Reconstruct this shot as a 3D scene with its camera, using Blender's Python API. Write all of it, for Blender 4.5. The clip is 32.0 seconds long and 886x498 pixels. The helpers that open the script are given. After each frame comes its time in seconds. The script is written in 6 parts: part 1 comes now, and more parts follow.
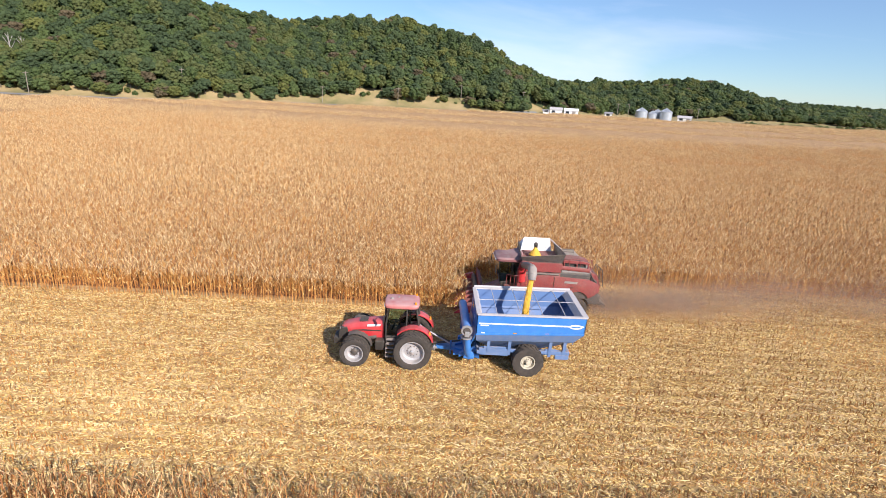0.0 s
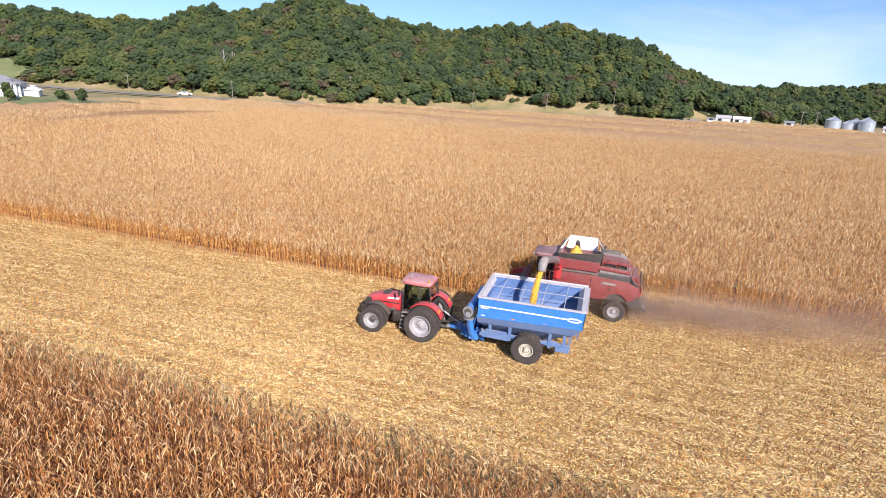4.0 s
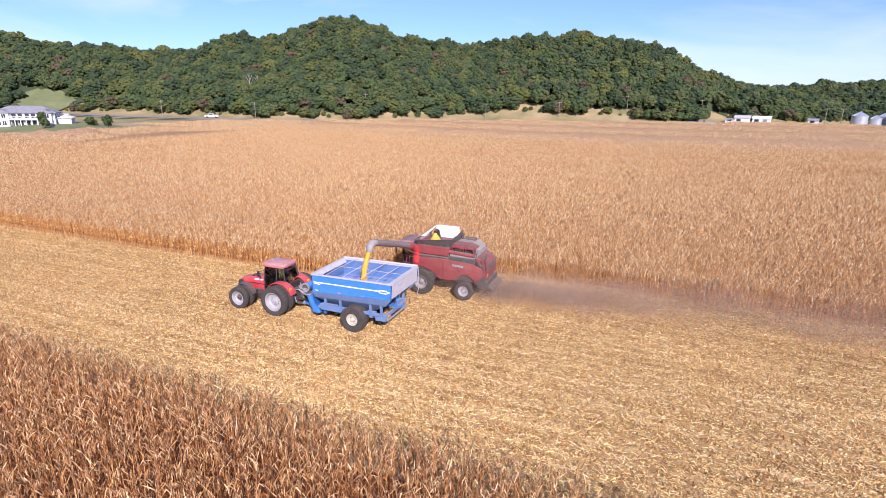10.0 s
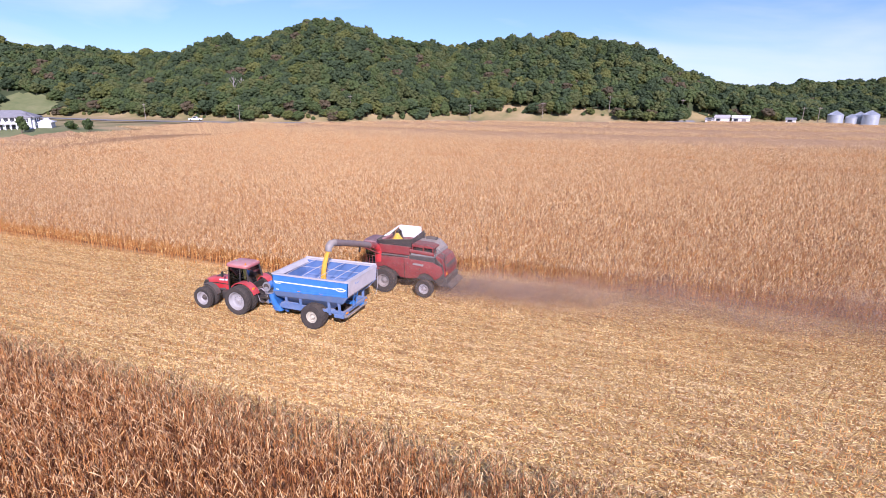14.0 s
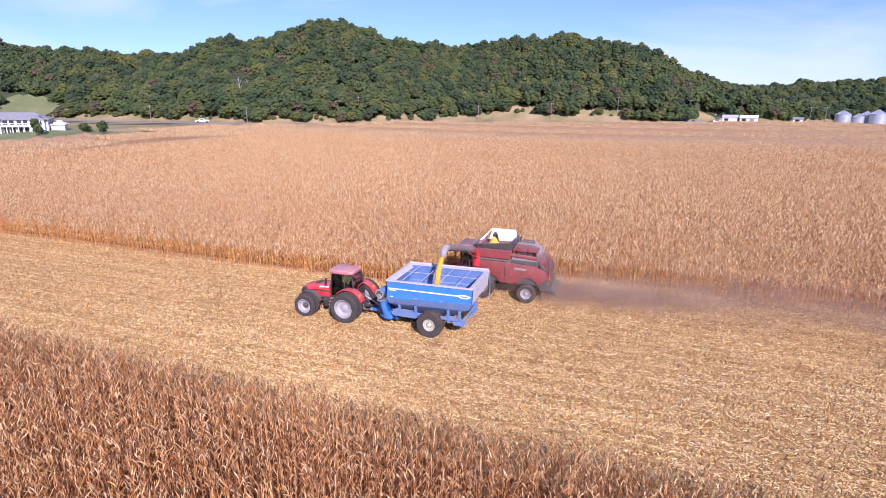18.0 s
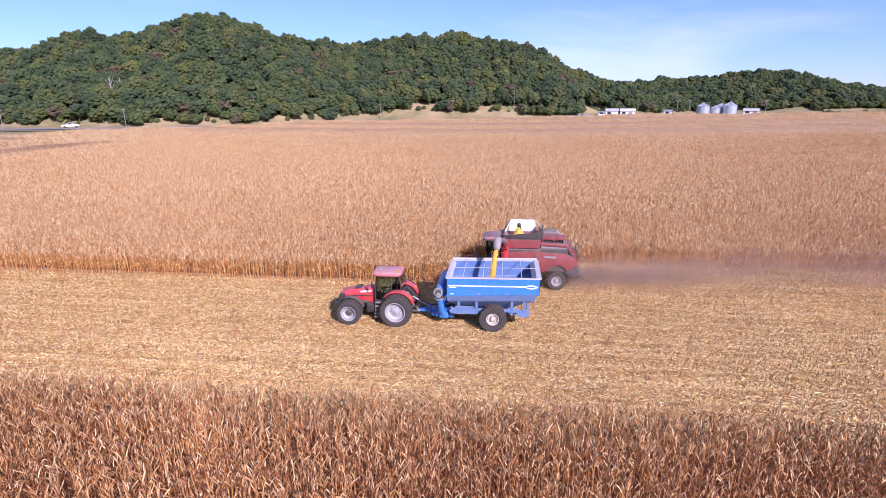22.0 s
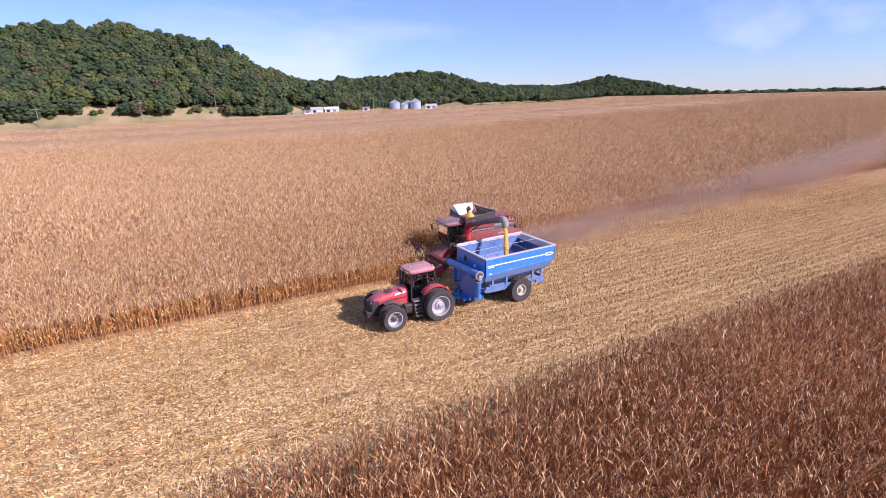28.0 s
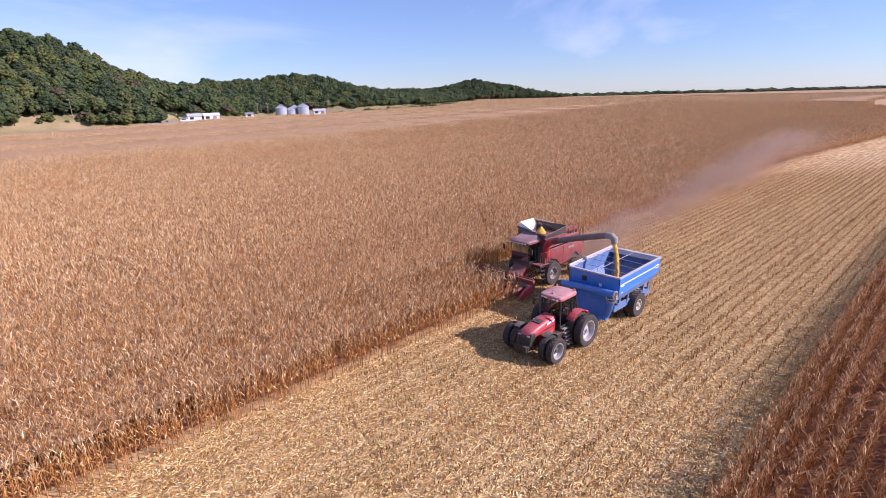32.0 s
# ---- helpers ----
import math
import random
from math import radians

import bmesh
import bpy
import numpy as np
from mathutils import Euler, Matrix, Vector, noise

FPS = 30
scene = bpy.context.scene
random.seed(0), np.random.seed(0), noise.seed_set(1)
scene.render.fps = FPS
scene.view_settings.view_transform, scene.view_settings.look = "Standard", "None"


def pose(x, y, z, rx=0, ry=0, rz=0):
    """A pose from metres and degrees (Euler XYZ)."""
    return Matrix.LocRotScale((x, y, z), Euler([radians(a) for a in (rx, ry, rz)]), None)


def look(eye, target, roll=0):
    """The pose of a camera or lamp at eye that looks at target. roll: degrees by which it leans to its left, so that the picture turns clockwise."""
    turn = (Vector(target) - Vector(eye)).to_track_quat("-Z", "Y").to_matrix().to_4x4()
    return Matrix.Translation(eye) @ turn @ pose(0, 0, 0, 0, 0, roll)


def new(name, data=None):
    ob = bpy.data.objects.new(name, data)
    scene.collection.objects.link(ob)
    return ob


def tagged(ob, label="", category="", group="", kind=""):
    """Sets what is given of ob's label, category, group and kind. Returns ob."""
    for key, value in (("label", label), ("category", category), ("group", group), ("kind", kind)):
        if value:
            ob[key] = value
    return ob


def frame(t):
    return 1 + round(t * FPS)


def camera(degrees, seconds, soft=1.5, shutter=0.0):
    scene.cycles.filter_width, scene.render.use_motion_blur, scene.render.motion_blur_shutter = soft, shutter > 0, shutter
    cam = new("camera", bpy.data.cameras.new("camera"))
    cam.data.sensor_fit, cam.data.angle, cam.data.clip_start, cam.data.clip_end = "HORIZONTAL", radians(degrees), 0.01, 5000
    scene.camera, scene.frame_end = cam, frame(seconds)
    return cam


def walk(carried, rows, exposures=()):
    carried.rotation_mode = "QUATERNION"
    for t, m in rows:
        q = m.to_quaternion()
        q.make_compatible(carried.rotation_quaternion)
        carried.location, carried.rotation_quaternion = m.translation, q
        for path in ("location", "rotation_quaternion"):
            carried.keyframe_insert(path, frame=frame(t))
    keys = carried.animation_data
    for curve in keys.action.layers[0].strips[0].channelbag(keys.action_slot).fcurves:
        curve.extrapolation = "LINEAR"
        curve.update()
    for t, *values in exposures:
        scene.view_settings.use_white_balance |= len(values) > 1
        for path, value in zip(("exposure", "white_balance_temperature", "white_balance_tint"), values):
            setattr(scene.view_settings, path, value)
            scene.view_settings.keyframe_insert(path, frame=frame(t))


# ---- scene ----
cam = camera(81.1, 32.0, soft=0.9)
PATH = [
    (0, (0.750, -26.000, 14.280), (0.7917, -24.0894, 13.6903), 3.55),
    (0.5, (1.500, -26.150, 14.280), (1.5083, -24.2400, 13.6869), 3.38),
    (1, (2.450, -26.340, 14.260), (2.4183, -24.4309, 13.6646), 3.26),
    (1.5, (3.290, -26.511, 14.244), (3.2183, -24.6033, 13.6484), 3.08),
    (2, (4.374, -26.687, 14.191), (4.2310, -24.7833, 13.5955), 3.12),
    (2.5, (5.357, -26.828, 14.151), (5.1263, -24.9323, 13.5555), 3.16),
    (3, (6.426, -26.961, 14.105), (6.0906, -25.0817, 13.5083), 3.25),
    (3.5, (7.441, -27.064, 14.085), (7.0061, -25.2055, 13.4874), 3.35),
    (4, (8.531, -27.129, 14.081), (7.9945, -25.2974, 13.4834), 3.36),
    (4.5, (9.530, -27.132, 14.027), (8.9417, -25.3156, 13.4311), 3.22),
    (6.5, (13.810, -27.160, 13.920), (13.0810, -25.3906, 13.3383), 2.48),
    (7, (14.973, -27.175, 13.904), (14.2209, -25.4139, 13.3255), 2.35),
    (7.5, (16.026, -27.183, 13.904), (15.2582, -25.4280, 13.3274), 2.20),
    (8, (17.140, -27.180, 13.931), (16.3632, -25.4289, 13.3560), 2.03),
    (8.5, (18.251, -27.183, 13.983), (17.4591, -25.4375, 13.4120), 1.83),
    (9, (19.508, -27.197, 14.038), (18.7000, -25.4574, 13.4704), 1.64),
    (9.5, (20.817, -27.284, 14.076), (20.0246, -25.5355, 13.5144), 1.21),
    (10, (22.154, -27.356, 14.121), (21.4489, -25.5694, 13.5634), 0.82),
    (10.5, (23.299, -27.408, 14.189), (22.6027, -25.6172, 13.6336), 0.60),
    (11, (24.358, -27.380, 14.263), (23.6730, -25.5847, 13.7086), 0.53),
    (11.5, (25.097, -27.342, 14.318), (24.4185, -25.5445, 13.7638), 0.52),
    (12, (25.521, -27.309, 14.339), (24.8452, -25.5100, 13.7844), 0.50),
    (12.5, (25.605, -27.311, 14.325), (24.9286, -25.5122, 13.7698), 0.48),
    (13, (25.420, -27.374, 14.298), (24.7445, -25.5756, 13.7426), 0.45),
    (13.5, (25.164, -27.521, 14.319), (24.4886, -25.7222, 13.7656), 0.49),
    (14, (24.726, -27.697, 14.347), (24.0526, -25.8968, 13.7936), 0.48),
    (14.5, (24.118, -27.865, 14.359), (23.4506, -26.0626, 13.8056), 0.47),
    (16.5, (20.343, -28.725, 14.364), (19.6920, -26.9159, 13.8141), 0.32),
    (17, (19.222, -28.926, 14.358), (18.5734, -27.1164, 13.8076), 0.36),
    (17.5, (18.012, -29.154, 14.317), (17.3660, -27.3427, 13.7663), 0.38),
    (18, (16.750, -29.393, 14.224), (16.1075, -27.5810, 13.6741), 0.32),
    (18.5, (15.422, -29.607, 14.086), (14.7820, -27.7921, 13.5404), 0.16),
    (19, (14.054, -29.783, 13.933), (13.4186, -27.9664, 13.3899), 0.01),
    (19.5, (12.711, -29.901, 13.897), (12.0787, -28.0839, 13.3522), 0.19),
    (20, (11.400, -30.075, 13.889), (10.8280, -28.2382, 13.3409), 0.30),
    (20.5, (10.167, -30.304, 13.881), (9.6741, -28.4455, 13.3300), 0.23),
    (21, (9.009, -30.559, 13.870), (8.5975, -28.6808, 13.3191), 0.02),
    (21.5, (7.839, -30.871, 13.836), (7.5320, -28.9738, 13.2839), -0.22),
    (22, (6.604, -31.189, 13.793), (6.3741, -29.2817, 13.2388), -0.48),
    (22.5, (5.215, -31.446, 13.778), (5.0375, -29.5324, 13.2260), -0.74),
    (23, (3.640, -31.640, 13.746), (3.5222, -29.7213, 13.1938), -1.02),
    (23.5, (1.961, -31.844, 13.714), (1.9366, -29.9231, 13.1589), -1.05),
    (24, (0.250, -31.965, 13.679), (0.3456, -30.0473, 13.1206), -1.13),
    (24.5, (-1.529, -31.930, 13.625), (-1.3027, -30.0237, 13.0637), -1.27),
    (25, (-3.301, -31.751, 13.560), (-2.9529, -29.8638, 12.9962), -1.36),
    (25.5, (-5.072, -31.477, 13.517), (-4.6155, -29.6142, 12.9500), -1.36),
    (26, (-6.890, -31.077, 13.524), (-6.3619, -29.2331, 12.9584), -1.24),
    (26.5, (-8.591, -30.527, 13.518), (-8.0177, -28.6959, 12.9521), -1.22),
    (28.5, (-15.460, -27.086, 13.643), (-14.4427, -25.4630, 13.0681), -1.66),
    (29, (-17.087, -25.924, 13.708), (-15.9750, -24.3638, 13.1321), -1.80),
    (29.5, (-18.773, -24.517, 13.748), (-17.5876, -23.0126, 13.1730), -1.63),
    (30, (-20.424, -22.936, 13.823), (-19.2002, -21.4626, 13.2485), -1.41),
    (30.5, (-21.962, -21.253, 13.971), (-20.7133, -19.8005, 13.3963), -1.23),
    (31, (-23.379, -19.490, 14.249), (-22.1134, -18.0520, 13.6740), -1.36),
    (31.5, (-24.608, -17.910, 14.565), (-23.3330, -16.4813, 13.9885), -1.50),
    (32, (-25.575, -16.618, 14.919), (-24.2711, -15.2156, 14.3418), -1.56),
]
walk(cam, [(t, look(eye, target, roll)) for t, eye, target, roll in PATH], exposures=[(0, 0.56, 6050, 14), (4.5, 0.58, 5800, 18), (9, 0.57, 5600, 26), (13, 0.49, 5500, 32), (19, 0.52, 5400, 38), (23, 0.52, 5350, 40), (28, 0.50, 5500, 37), (32, 0.46, 5650, 36)])

# ---- light: low morning sun from behind the machines, thin high cloud ----
SUN = Vector((0.95, -1.35, 1.0)).normalized()
lamp = bpy.data.lights.new("sun", "SUN")
lamp.energy, lamp.angle, lamp.color = 5.0, radians(0.5), (1.0, 0.92, 0.80)
new("sun", lamp).matrix_world = look(SUN * 80, (0, 0, 0))


def sky_world():
    w = bpy.data.worlds.new("sky")
    scene.world = w
    w.use_nodes = True
    nt = w.node_tree
    bg = nt.nodes["Background"]
    sky = nt.nodes.new("ShaderNodeTexSky")
    sky.sky_type, sky.sun_disc = "NISHITA", False
    sky.sun_elevation = math.asin(SUN.z)
    sky.sun_rotation = math.atan2(SUN.x, SUN.y)
    sky.air_density, sky.dust_density, sky.ozone_density = 1.0, 0.0, 4.0
    co = nt.nodes.new("ShaderNodeTexCoord")
    mp = nt.nodes.new("ShaderNodeMapping")
    mp.inputs["Scale"].default_value = (1.5, 2.4, 7.0)
    mp.inputs["Rotation"].default_value = (0, 0, radians(25))
    nz = nt.nodes.new("ShaderNodeTexNoise")
    nz.inputs["Scale"].default_value, nz.inputs["Detail"].default_value, nz.inputs["Distortion"].default_value = 1.1, 7, 0.6
    rp = nt.nodes.new("ShaderNodeValToRGB")
    rp.color_ramp.elements[0].position, rp.color_ramp.elements[1].position = 0.50, 0.74
    rp.color_ramp.elements[0].color = (0.10, 0.10, 0.10, 1)
    rp.color_ramp.elements[1].color = (0.60, 0.60, 0.60, 1)
    mix = nt.nodes.new("ShaderNodeMix")
    mix.data_type = "RGBA"
    mix.inputs["B"].default_value = (9.6, 9.9, 11.2, 1)
    nt.links.new(co.outputs["Generated"], mp.inputs["Vector"])
    nt.links.new(mp.outputs["Vector"], nz.inputs["Vector"])
    nt.links.new(nz.outputs["Fac"], rp.inputs["Fac"])
    nt.links.new(rp.outputs["Color"], mix.inputs["Factor"])
    air = nt.nodes.new("ShaderNodeMix")
    air.data_type, air.blend_type = "RGBA", "MULTIPLY"
    air.inputs["Factor"].default_value = 1.0
    air.inputs["B"].default_value = (0.87, 1.02, 1.11, 1)
    nt.links.new(sky.outputs["Color"], air.inputs["A"])
    nt.links.new(air.outputs["Result"], mix.inputs["A"])
    nt.links.new(mix.outputs["Result"], bg.inputs["Color"])
    bg.inputs["Strength"].default_value = 0.076


sky_world()


# ---- materials ----
def mat(name, stops, scale=4.0, rough=0.6, metal=0.0, bump=0.0, bump_scale=None, island=0.0, obj=0.0, stretch=(1, 1, 1),
        dust=0.0, dust_col=(0.42, 0.31, 0.2), coat=0.0, trans=0.0, patch=0.0, bump_dist=0.05):
    """stops: base colours that a two-scale noise runs through; island, obj: share of the choice made per piece or per object; dust: how much settles on upward faces."""
    m = bpy.data.materials.new(name)
    m.use_nodes = True
    nt = m.node_tree
    N, L = nt.nodes, nt.links
    bs = N["Principled BSDF"]
    bs.inputs["Roughness"].default_value, bs.inputs["Metallic"].default_value = rough, metal
    bs.inputs["Coat Weight"].default_value = coat
    co = N.new("ShaderNodeTexCoord")
    mp = N.new("ShaderNodeMapping")
    mp.inputs["Scale"].default_value = stretch
    L.new(co.outputs["Object"], mp.inputs["Vector"])
    nz = N.new("ShaderNodeTexNoise")
    nz.inputs["Scale"].default_value, nz.inputs["Detail"].default_value, nz.inputs["Roughness"].default_value = scale, 8, 0.65
    L.new(mp.outputs["Vector"], nz.inputs["Vector"])
    val = nz.outputs["Fac"]

    def math_node(op, a, b):
        n = N.new("ShaderNodeMath")
        n.operation = op
        for k, v in enumerate((a, b)):
            if isinstance(v, (int, float)):
                n.inputs[k].default_value = v
            else:
                L.new(v, n.inputs[k])
        return n.outputs[0]

    val = math_node("ADD", math_node("MULTIPLY", math_node("SUBTRACT", val, 0.5), 1.9), 0.5)
    if island:
        g = N.new("ShaderNodeNewGeometry")
        val = math_node("ADD", math_node("MULTIPLY", val, 1 - island), math_node("MULTIPLY", g.outputs["Random Per Island"], island))
    if obj:
        o = N.new("ShaderNodeObjectInfo")
        val = math_node("ADD", math_node("MULTIPLY", val, 1 - obj), math_node("MULTIPLY", o.outputs["Random"], obj))
    if patch:
        g = N.new("ShaderNodeNewGeometry")
        pm = N.new("ShaderNodeMapping")
        pm.inputs["Scale"].default_value = (0.05, 1.1, 0.3)
        L.new(g.outputs["Position"], pm.inputs["Vector"])
        pn = N.new("ShaderNodeTexNoise")
        pn.inputs["Scale"].default_value, pn.inputs["Detail"].default_value, pn.inputs["Roughness"].default_value = 1.0, 5, 0.6
        L.new(pm.outputs["Vector"], pn.inputs["Vector"])
        val = math_node("ADD", val, math_node("MULTIPLY", math_node("SUBTRACT", pn.outputs["Fac"], 0.5), patch))
    rp = N.new("ShaderNodeValToRGB")
    els = rp.color_ramp.elements
    while len(els) < len(stops):
        els.new(0.5)
    for k, c in enumerate(stops):
        els[k].position = 0.1 + 0.8 * k / max(1, len(stops) - 1)
        els[k].color = (*c, 1)
    L.new(val, rp.inputs["Fac"])
    col = rp.outputs["Color"]
    if dust:
        g = N.new("ShaderNodeNewGeometry")
        sp = N.new("ShaderNodeSeparateXYZ")
        L.new(g.outputs["Normal"], sp.inputs[0])
        d2 = N.new("ShaderNodeTexNoise")
        d2.inputs["Scale"].default_value, d2.inputs["Detail"].default_value = 2.2, 6
        L.new(co.outputs["Object"], d2.inputs["Vector"])
        up = math_node("ADD", math_node("MULTIPLY", math_node("MAXIMUM", sp.outputs["Z"], 0.0), 0.65), 0.35)
        fac = N.new("ShaderNodeMath")
        fac.operation, fac.use_clamp = "MULTIPLY", True
        L.new(up, fac.inputs[0])
        L.new(math_node("MULTIPLY", d2.outputs["Fac"], 2 * dust), fac.inputs[1])
        mx = N.new("ShaderNodeMix")
        mx.data_type = "RGBA"
        L.new(fac.outputs[0], mx.inputs["Factor"])
        L.new(col, mx.inputs["A"])
        mx.inputs["B"].default_value = (*dust_col, 1)
        col = mx.outputs["Result"]
        rr = N.new("ShaderNodeMapRange")
        rr.inputs["To Min"].default_value, rr.inputs["To Max"].default_value = rough, 0.9
        L.new(fac.outputs[0], rr.inputs["Value"])
        L.new(rr.outputs[0], bs.inputs["Roughness"])
    L.new(col, bs.inputs["Base Color"])
    if bump:
        b2 = N.new("ShaderNodeTexNoise")
        b2.inputs["Scale"].default_value, b2.inputs["Detail"].default_value = bump_scale or scale * 5, 6
        L.new(mp.outputs["Vector"], b2.inputs["Vector"])
        bp = N.new("ShaderNodeBump")
        bp.inputs["Strength"].default_value, bp.inputs["Distance"].default_value = bump, bump_dist
        L.new(b2.outputs["Fac"], bp.inputs["Height"])
        L.new(bp.outputs["Normal"], bs.inputs["Normal"])
    if trans:
        tr = N.new("ShaderNodeBsdfTranslucent")
        L.new(col, tr.inputs["Color"])
        ms = N.new("ShaderNodeMixShader")
        ms.inputs[0].default_value = trans
        L.new(bs.outputs[0], ms.inputs[1])
        L.new(tr.outputs[0], ms.inputs[2])
        L.new(ms.outputs[0], N["Material Output"].inputs["Surface"])
    return m


M = {}
M["soil"] = mat("straw_covered_soil", [(0.22, 0.12, 0.045), (0.42, 0.25, 0.098), (0.58, 0.39, 0.175), (0.70, 0.50, 0.225)], 0.9, 0.95, bump=0.8, bump_scale=18, stretch=(0.75, 1.3, 1), patch=0.6)
# darker than the open leaves: the sheet's colour carries shade between plants
M["canopy"] = mat("shade_toned_corn_canopy", [(0.14, 0.067, 0.027), (0.375, 0.22, 0.10), (0.56, 0.375, 0.185)], 2.6, 0.95, bump=1.0, bump_scale=6, stretch=(0.6, 1, 1), patch=0.2)
M["leaf"] = mat("dry_corn_leaf", [(0.16, 0.080, 0.030), (0.46, 0.275, 0.114), (0.68, 0.47, 0.222), (0.84, 0.64, 0.36)], 1.6, 0.75, island=0.82, trans=0.06, patch=0.2)
# strip leaf: brown from withering, darkened further for shade down among the plants
M["leaf_brown"] = mat("withered_shaded_corn_leaf", [(0.13, 0.048, 0.014), (0.40, 0.192, 0.066), (0.61, 0.365, 0.150), (0.80, 0.555, 0.275)], 1.6, 0.75, island=0.82, trans=0.08, patch=0.2)
M["stalk"] = mat("golden_corn_stalk", [(0.28, 0.098, 0.020), (0.52, 0.225, 0.048), (0.70, 0.385, 0.11)], 3.0, 0.7, island=0.7, trans=0.10, patch=0.2)
# strip stalk: red-brown, with shade among the rows put into its colour
M["stalk_brown"] = mat("red_brown_shaded_corn_stalk", [(0.20, 0.062, 0.013), (0.44, 0.172, 0.040), (0.62, 0.32, 0.095)], 3.0, 0.7, island=0.8, trans=0.08, patch=0.2)
M["husk"] = mat("pale_corn_husk", [(0.29, 0.160, 0.044), (0.57, 0.365, 0.110), (0.80, 0.58, 0.215), (0.93, 0.75, 0.385)], 3.0, 0.75, island=0.72, trans=0.08, patch=0.8)
M["tassel"] = mat("corn_tassel", [(0.30, 0.16, 0.08), (0.52, 0.32, 0.18)], 3.0, 0.8, island=0.7)
M["red"] = mat("tractor_red_paint", [(0.48, 0.008, 0.014), (0.56, 0.012, 0.018)], 3, 0.3, dust=0.32, dust_col=(0.46, 0.26, 0.24), coat=0.4)
M["red_dusty"] = mat("dusty_combine_red", [(0.21, 0.012, 0.016), (0.28, 0.018, 0.020)], 2, 0.5, dust=0.9, dust_col=(0.24, 0.115, 0.095))
M["maroon"] = mat("dusty_maroon_roof", [(0.20, 0.05, 0.055), (0.26, 0.075, 0.075)], 3, 0.5, dust=0.6, dust_col=(0.36, 0.27, 0.25))
M["roof_red"] = mat("sun_faded_red_roof", [(0.42, 0.09, 0.085), (0.48, 0.12, 0.11)], 3, 0.4, dust=0.5, dust_col=(0.55, 0.40, 0.37))
M["blue"] = mat("cart_blue_paint", [(0.02, 0.17, 0.52), (0.03, 0.21, 0.60)], 2, 0.32, dust=0.2, dust_col=(0.45, 0.45, 0.48), coat=0.3)
M["blue_dusty"] = mat("dust_greyed_blue_paint", [(0.05, 0.15, 0.36), (0.08, 0.19, 0.42)], 2, 0.45, dust=1.0, dust_col=(0.27, 0.27, 0.31))
M["blue_in"] = mat("dusty_blue_liner", [(0.055, 0.135, 0.34), (0.10, 0.20, 0.42)], 1.5, 0.6, dust=0.35, dust_col=(0.30, 0.29, 0.32))
M["pale"] = mat("dusty_pale_steel", [(0.42, 0.40, 0.42), (0.54, 0.51, 0.52)], 2, 0.5, dust=0.35, dust_col=(0.46, 0.39, 0.34))
M["white"] = mat("white_paint", [(0.74, 0.74, 0.74), (0.82, 0.82, 0.81)], 2, 0.5, dust=0.1)
M["rubber"] = mat("dusty_tyre_rubber", [(0.022, 0.020, 0.019), (0.05, 0.043, 0.038)], 6, 0.85, dust=0.28, dust_col=(0.22, 0.16, 0.11), bump=0.3)
M["rim"] = mat("silver_wheel_rim", [(0.36, 0.35, 0.36), (0.50, 0.49, 0.50)], 4, 0.42, metal=0.25, dust=0.25)
M["cream"] = mat("cream_wheel_disc", [(0.48, 0.44, 0.34), (0.58, 0.54, 0.43)], 5, 0.55, dust=0.25)
M["black"] = mat("black_plastic", [(0.015, 0.015, 0.016), (0.03, 0.029, 0.028)], 5, 0.5, dust=0.15)
M["dark"] = mat("dark_grey_steel", [(0.05, 0.05, 0.055), (0.085, 0.08, 0.08)], 4, 0.5, metal=0.3, dust=0.3)
M["grey"] = mat("grey_dusty_steel", [(0.20, 0.19, 0.19), (0.28, 0.26, 0.255)], 3, 0.55, dust=0.4)
M["steel"] = mat("bare_steel", [(0.48, 0.48, 0.5), (0.6, 0.6, 0.62)], 5, 0.4, metal=0.7, dust=0.15)
M["grain"] = mat("yellow_corn_grain", [(0.56, 0.27, 0.015), (0.74, 0.40, 0.03), (0.82, 0.50, 0.07)], 25, 0.6, bump=0.7, bump_scale=60, island=0.3)
M["lamp"] = mat("clear_lamp_lens", [(0.75, 0.75, 0.72), (0.85, 0.85, 0.8)], 5, 0.15)
M["amber"] = mat("amber_lens", [(0.75, 0.25, 0.02), (0.85, 0.32, 0.03)], 5, 0.2)
M["grass"] = mat("mown_grass", [(0.110, 0.135, 0.045), (0.160, 0.172, 0.065), (0.22, 0.21, 0.095)], 0.15, 0.95, bump=0.5, bump_scale=3)
M["verge"] = mat("dry_verge_grass", [(0.15, 0.15, 0.05), (0.30, 0.23, 0.10), (0.44, 0.31, 0.16)], 0.08, 0.95, bump=0.5, bump_scale=3)
M["road"] = mat("pale_asphalt_road", [(0.20, 0.19, 0.18), (0.27, 0.26, 0.245)], 0.6, 0.9)
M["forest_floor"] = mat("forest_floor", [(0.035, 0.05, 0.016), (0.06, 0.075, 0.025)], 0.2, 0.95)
M["bark"] = mat("grey_brown_bark", [(0.11, 0.08, 0.055), (0.18, 0.14, 0.10)], 3, 0.9)
for _n, _a, _b in (("dark", (0.038, 0.062, 0.024), (0.072, 0.102, 0.034)), ("green", (0.058, 0.088, 0.024), (0.100, 0.134, 0.036)), ("olive", (0.080, 0.100, 0.028), (0.128, 0.142, 0.042)),
                   ("yellow", (0.090, 0.110, 0.022), (0.155, 0.160, 0.038)), ("rust", (0.090, 0.070, 0.036), (0.135, 0.100, 0.052))):
    M["leaves_" + _n] = mat("tree_leaves_" + _n, [_a, _b], 0.5, 0.85, obj=0.5, island=0.14, trans=0.22)
